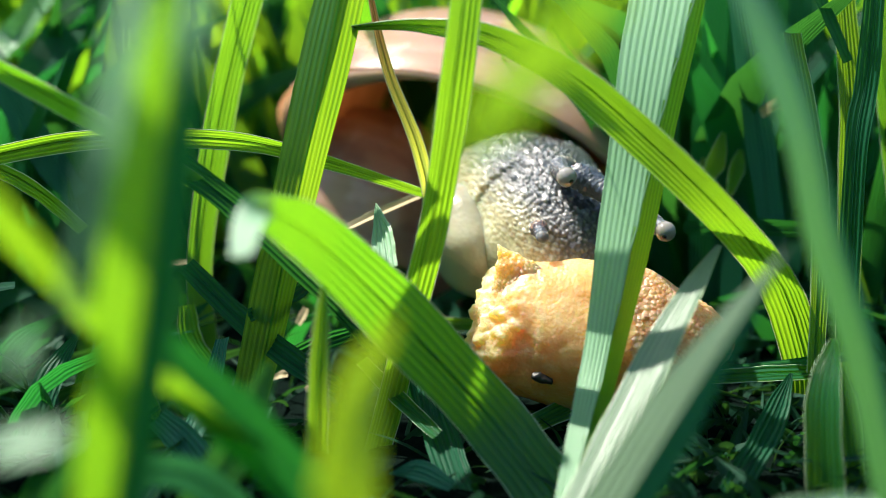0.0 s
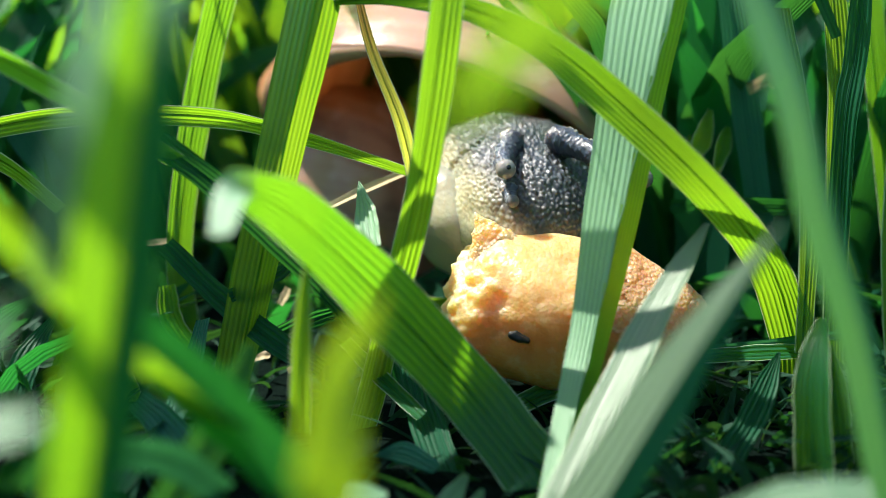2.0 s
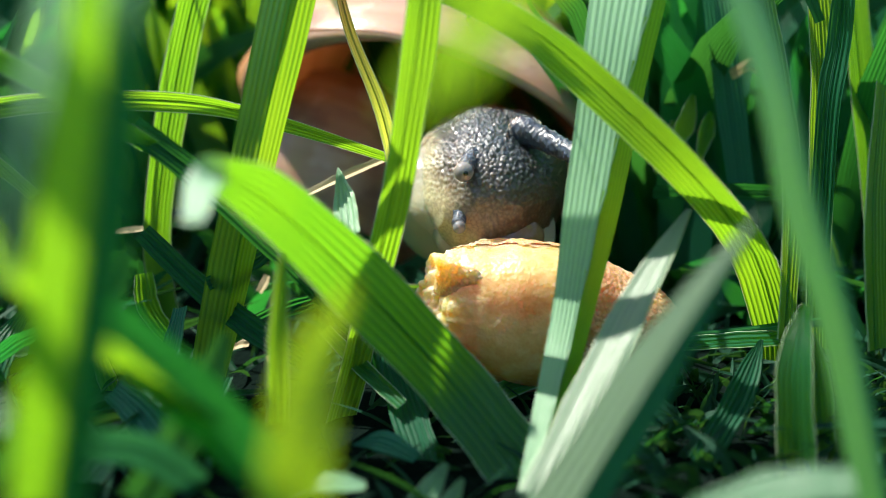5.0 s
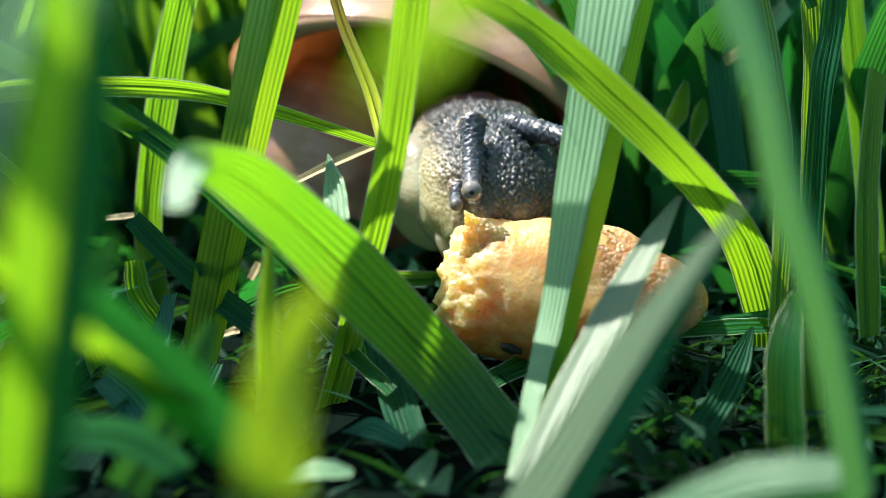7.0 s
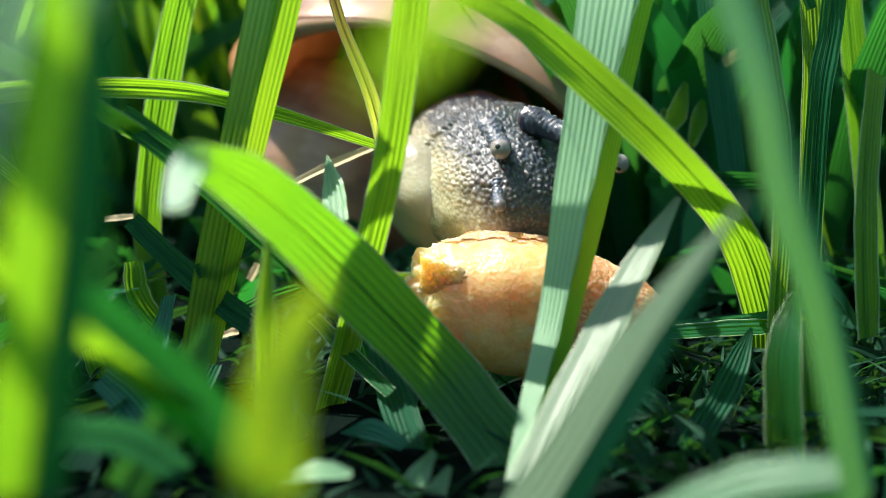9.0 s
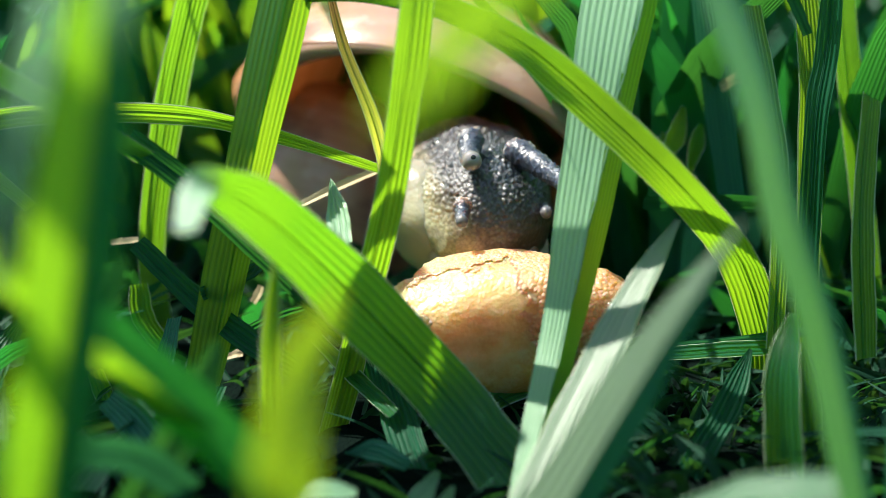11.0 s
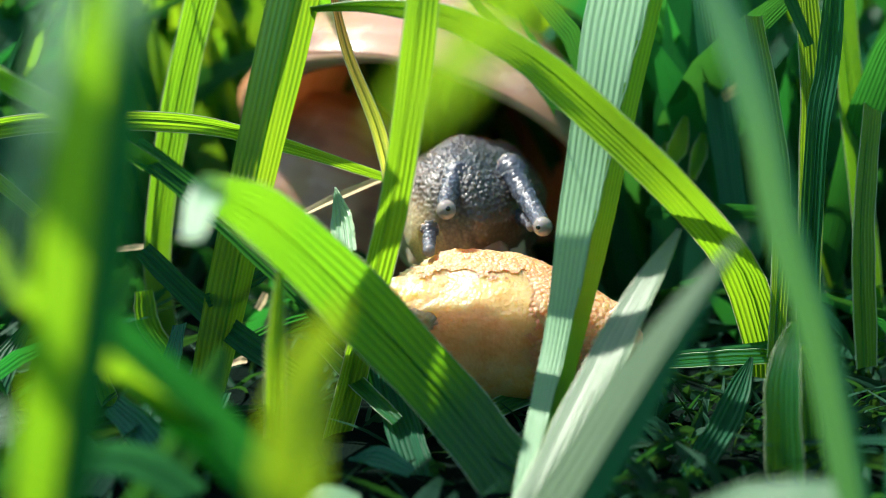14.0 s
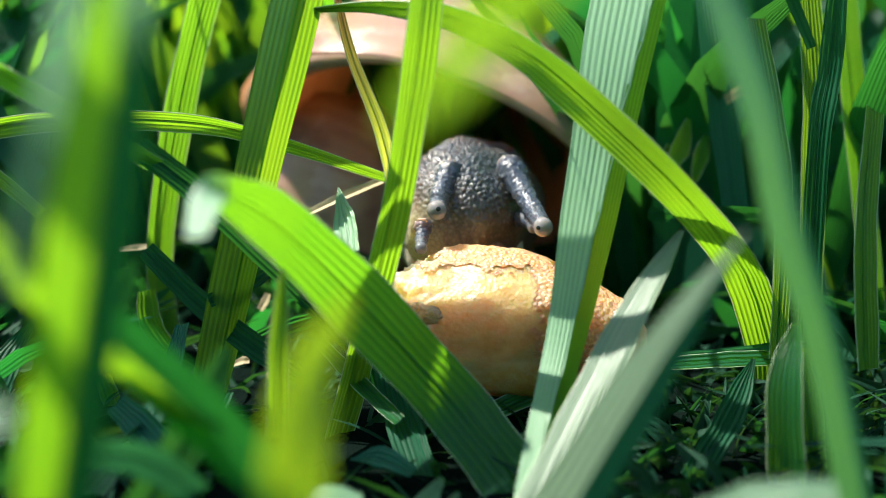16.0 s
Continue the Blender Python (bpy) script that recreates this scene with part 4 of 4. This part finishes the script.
grass_blade(((-7.8, 112, 7.2), (-4.5, 109, 4.8), (-0.5, 104, 2.7)), 1.5, GREEN, turn=-35)
grass_blade(((24.1, 96, 0.2), (28.8, 102, 4.0), (32.0, 107, 7.6)), 2.6, DEEP_SHADE, turn=-20, taper=(0.9, 1, 0.1))
grass_blade(((-23.0, 97, 1.5), (-21.3, 98, 2.7), (-20.2, 100, 4.2)), 2.0, PALE, turn=-45, taper=(1, 1, 0.6))

# unseen leaves added above the gap only to shade it: side, depth, reach and width in millimetres
for side, depth, reach, wide in ((-1, 92, -46, 5.7), (-1, 98, -44, 5.0), (-1, 103, -40, 4.5), (-1, 109, -22, 4.1), (-1, 112, -21.5, 4.1), (-1, 115.5, -22, 4.1), (-1, 128, -25, 7.0), (-1, 147, -57, 7.0),
                                 (1, 97, -8, 6.5), (1, 103, -6, 5.0), (1, 172, 10, 7.5)):
    grass_blade(((side * 96, depth - 3, -1), (side * 83, depth - 2, 36), (side * 67, depth - 1, 58), ((side * 60 + reach) / 2, depth, 66), (reach, depth + 0.6, 63)), wide, DEEP_SHADE if side < 0 else GREEN,
                turn=-88, taper=(0.8, 1, 0.7), label="unseen blade of grass, added overhead to cast shade")


# ---- what moves ----
def aim(tip, foot):
    """A feeler's pose: its knob at tip, pointing away from foot; both in metres in the world."""
    tip, foot = Vector(tip), Vector(foot)
    z = (tip - foot).normalized()
    y = (Vector((0, 1, 0)) - z * z.y).normalized()
    turn = Matrix((y.cross(z), y, z)).transposed().to_4x4()
    return Matrix.Translation(tip - SNAIL) @ turn


def motions():
    walk(bread, [
        (0, pose(0.01436, 0.11418, 0.00904, 0, 6, -8)),
        (0.5, pose(0.01436, 0.11418, 0.00904, -1, 6, -8)),
        (1, pose(0.01456, 0.11418, 0.00964, -18, 6, -8)),
        (1.5, pose(0.01496, 0.11418, 0.00964, -24, 6, -8)),
        (2, pose(0.01336, 0.11418, 0.00934, -16, 6, -8)),
        (2.5, pose(0.01316, 0.11418, 0.00894, 4, 6, -8)),
        (3, pose(0.01216, 0.11418, 0.00774, 29, 6, -8)),
        (3.5, pose(0.01216, 0.11418, 0.00764, 30, 6, -8)),
        (4, pose(0.01226, 0.11418, 0.00764, 28, 6, -8)),
        (6.5, pose(0.01406, 0.11418, 0.00734, 32, 6, -8)),
        (7, pose(0.01556, 0.11418, 0.00854, 11, 6, -8)),
        (7.5, pose(0.01596, 0.11418, 0.00934, -5, 6, -8)),
        (8, pose(0.01236, 0.11418, 0.00724, 33, 6, -8)),
        (8.5, pose(0.01226, 0.11418, 0.00704, 34, 6, -8)),
        (9, pose(0.01216, 0.11418, 0.00704, 34, 6, -8)),
        (11.5, pose(0.00940, 0.11418, 0.00784, 52, -10, -8)),
        (12, pose(0.00950, 0.11418, 0.00784, 54, -10, -8)),
        (12.5, pose(0.01036, 0.11418, 0.00734, 54, 0, -8)),
        (13, pose(0.00956, 0.11418, 0.00754, 57, 6, -8)),
        (13.5, pose(0.00936, 0.11418, 0.00784, 57, 6, -8)),
        (14, pose(0.00936, 0.11418, 0.00824, 57, 6, -8)),
        (14.5, pose(0.00936, 0.11418, 0.00834, 57, 6, -8)),
        (15, pose(0.00936, 0.11418, 0.00864, 56, 6, -8)),
        (15.5, pose(0.01006, 0.11418, 0.01094, 44, 8, -8)),
        (16, pose(0.00956, 0.11418, 0.00874, 56, 6, -8)),
    ])
    walk(head, [
        (0, pose(0.00652, -0.00048, 0.01612, 13, 0, 22)),
        (0.5, pose(0.00628, -0.00050, 0.01600, 13, 0, 22)),
        (1, pose(0.00621, -0.00056, 0.01575, 13, 0, 20)),
        (1.5, pose(0.00621, -0.00057, 0.01571, 12, 0, 20)),
        (2, pose(0.00559, -0.00047, 0.01615, 8, 0, 12)),
        (2.5, pose(0.00516, -0.00041, 0.01646, 4, 0, 4)),
        (3, pose(0.00504, 0.00321, 0.01565, 0, 0, -2)),
        (3.5, pose(0.00478, 0.00318, 0.01553, -3, 0, -4)),
        (4, pose(0.00459, 0.00315, 0.01540, -4, 0, -4)),
        (6.5, pose(0.00479, -0.00047, 0.01615, 2, 0, 2)),
        (7, pose(0.00491, -0.00045, 0.01517, 4, 0, 4)),
        (7.5, pose(0.00528, -0.00043, 0.01524, 6, 0, 6)),
        (8, pose(0.00553, -0.00046, 0.01511, 6, 0, 4)),
        (8.5, pose(0.00566, -0.00046, 0.01511, 7, 0, 8)),
        (9, pose(0.00566, -0.00046, 0.01511, 7, 0, 12)),
        (11.5, pose(0.00370, 0.00307, 0.01503, 0, 0, 2)),
        (12, pose(0.00338, 0.00305, 0.01490, -4, 0, -2)),
        (12.5, pose(0.00300, 0.00302, 0.01478, -7, 0, -8)),
        (13, pose(0.00300, 0.00301, 0.01472, -7, 0, -8)),
        (13.5, pose(0.00293, 0.00299, 0.01466, -7, 0, -8)),
        (14, pose(0.00293, 0.00299, 0.01466, -7, 0, -8)),
        (14.5, pose(0.00293, 0.00299, 0.01466, -7, 0, -8)),
        (15, pose(0.00274, 0.00299, 0.01466, -7, 0, -8)),
        (15.5, pose(0.00262, 0.00299, 0.01466, -7, 0, -8)),
        (16, pose(0.00249, 0.00299, 0.01466, -7, 0, -8)),
    ])
    walk(eye_stalk_a, [
        (0, aim((0.01184, 0.11538, 0.02450), (0.01230, 0.12020, 0.02405))),
        (0.5, aim((0.01154, 0.11571, 0.02324), (0.01028, 0.12364, 0.02439))),
        (1, aim((0.01142, 0.11535, 0.02220), (0.00998, 0.12207, 0.02472))),
        (1.5, aim((0.01091, 0.11519, 0.02200), (0.01068, 0.12239, 0.02437))),
        (2, aim((0.00751, 0.11631, 0.02297), (0.00847, 0.12271, 0.02411))),
        (2.5, aim((0.00701, 0.11695, 0.02248), (0.00768, 0.12379, 0.02325))),
        (3, aim((0.00583, 0.11918, 0.02296), (0.00673, 0.12470, 0.02248))),
        (3.5, aim((0.00506, 0.12058, 0.02334), (0.00593, 0.12508, 0.02289))),
        (4, aim((0.00522, 0.12082, 0.02310), (0.00622, 0.12531, 0.02263))),
        (6.5, aim((0.00622, 0.11369, 0.01826), (0.00697, 0.11950, 0.02423))),
        (7, aim((0.00688, 0.11357, 0.01882), (0.00734, 0.12086, 0.02430))),
        (7.5, aim((0.00771, 0.11342, 0.01957), (0.00770, 0.12250, 0.02440))),
        (8, aim((0.00876, 0.11334, 0.02008), (0.00800, 0.12300, 0.02400))),
        (8.5, aim((0.00937, 0.11462, 0.02141), (0.00880, 0.12420, 0.02340))),
        (9, aim((0.00980, 0.11660, 0.02232), (0.00925, 0.12560, 0.02310))),
        (11.5, aim((0.00619, 0.11730, 0.02336), (0.00682, 0.12359, 0.02399))),
        (12, aim((0.00546, 0.11717, 0.02265), (0.00642, 0.12647, 0.02304))),
        (12.5, aim((0.00432, 0.11680, 0.02164), (0.00589, 0.12627, 0.02288))),
        (13, aim((0.00422, 0.11644, 0.02063), (0.00590, 0.12604, 0.02247))),
        (13.5, aim((0.00423, 0.11603, 0.01986), (0.00595, 0.12580, 0.02250))),
        (14, aim((0.00413, 0.11586, 0.01966), (0.00586, 0.12565, 0.02238))),
        (14.5, aim((0.00398, 0.11570, 0.01951), (0.00571, 0.12553, 0.02247))),
        (15, aim((0.00331, 0.11554, 0.01870), (0.00549, 0.12548, 0.02223))),
        (15.5, aim((0.00306, 0.11555, 0.01945), (0.00512, 0.12542, 0.02263))),
        (16, aim((0.00296, 0.11575, 0.01976), (0.00499, 0.12559, 0.02280))),
    ])
    walk(eye_stalk_b, [
        (0, aim((0.02058, 0.11038, 0.02019), (0.01308, 0.12094, 0.02417))),
        (0.5, aim((0.02028, 0.11099, 0.02057), (0.01294, 0.12156, 0.02429))),
        (1, aim((0.02053, 0.11137, 0.02071), (0.01309, 0.12199, 0.02445))),
        (1.5, aim((0.02070, 0.11179, 0.02104), (0.01351, 0.12242, 0.02465))),
        (2.5, aim((0.01899, 0.11449, 0.02357), (0.01322, 0.12301, 0.02462))),
        (3.5, aim((0.01774, 0.11417, 0.02094), (0.01348, 0.12327, 0.02447))),
        (4, aim((0.01788, 0.11448, 0.02148), (0.01320, 0.12353, 0.02449))),
        (6.5, aim((0.01890, 0.11528, 0.02193), (0.01194, 0.12400, 0.02304))),
        (7, aim((0.01887, 0.11548, 0.02238), (0.01218, 0.12407, 0.02302))),
        (8, aim((0.01900, 0.11545, 0.02307), (0.01260, 0.12414, 0.02415))),
        (9, aim((0.02085, 0.11511, 0.02117), (0.01369, 0.12423, 0.02386))),
        (11.5, aim((0.01532, 0.11435, 0.02056), (0.01146, 0.12627, 0.02284))),
        (12.5, aim((0.01393, 0.11491, 0.01897), (0.01068, 0.12601, 0.02234))),
        (14.5, aim((0.01321, 0.11416, 0.01834), (0.01109, 0.12532, 0.02222))),
        (16, aim((0.01306, 0.11418, 0.01845), (0.01072, 0.12533, 0.02228))),
    ])
    walk(feeler_a, [
        (0, aim((0.00952, 0.11419, 0.01889), (0.00940, 0.11988, 0.01918))),
        (1, aim((0.00968, 0.11532, 0.01969), (0.00969, 0.12109, 0.02030))),
        (1.5, aim((0.00954, 0.11577, 0.01998), (0.00954, 0.12147, 0.02023))),
        (2.5, aim((0.00614, 0.11627, 0.01947), (0.00659, 0.12208, 0.02020))),
        (3.5, aim((0.00422, 0.11609, 0.01726), (0.00481, 0.12187, 0.01783))),
        (4, aim((0.00446, 0.11627, 0.01682), (0.00524, 0.12209, 0.01759))),
        (6.5, aim((0.00536, 0.11651, 0.01503), (0.00570, 0.12130, 0.01566))),
        (7, aim((0.00552, 0.11522, 0.01716), (0.00600, 0.12026, 0.01833))),
        (8, aim((0.00709, 0.11539, 0.01870), (0.00771, 0.12044, 0.01993))),
        (9, aim((0.00971, 0.11511, 0.01722), (0.00985, 0.12009, 0.01886))),
        (11.5, aim((0.00441, 0.11560, 0.01789), (0.00484, 0.12043, 0.01890))),
        (12.5, aim((0.00236, 0.11505, 0.01597), (0.00246, 0.11905, 0.01776))),
        (14.5, aim((0.00246, 0.11445, 0.01595), (0.00268, 0.11840, 0.01763))),
        (16, aim((0.00144, 0.11450, 0.01625), (0.00174, 0.11846, 0.01795))),
    ])
    walk(feeler_b, [
        (0, aim((0.01649, 0.11883, 0.01752), (0.01589, 0.12506, 0.01796))),
        (2.5, aim((0.01428, 0.12193, 0.01857), (0.01371, 0.12723, 0.01929))),
        (3.5, aim((0.01325, 0.12298, 0.01742), (0.01264, 0.12829, 0.01812))),
        (7, aim((0.01548, 0.12296, 0.01774), (0.01493, 0.12823, 0.01815))),
        (9, aim((0.01639, 0.12289, 0.01760), (0.01588, 0.12816, 0.01800))),
        (12.5, aim((0.01328, 0.12051, 0.01731), (0.01204, 0.12521, 0.01751))),
        (16, aim((0.01273, 0.11989, 0.01725), (0.01147, 0.12457, 0.01744))),
    ])


motions()
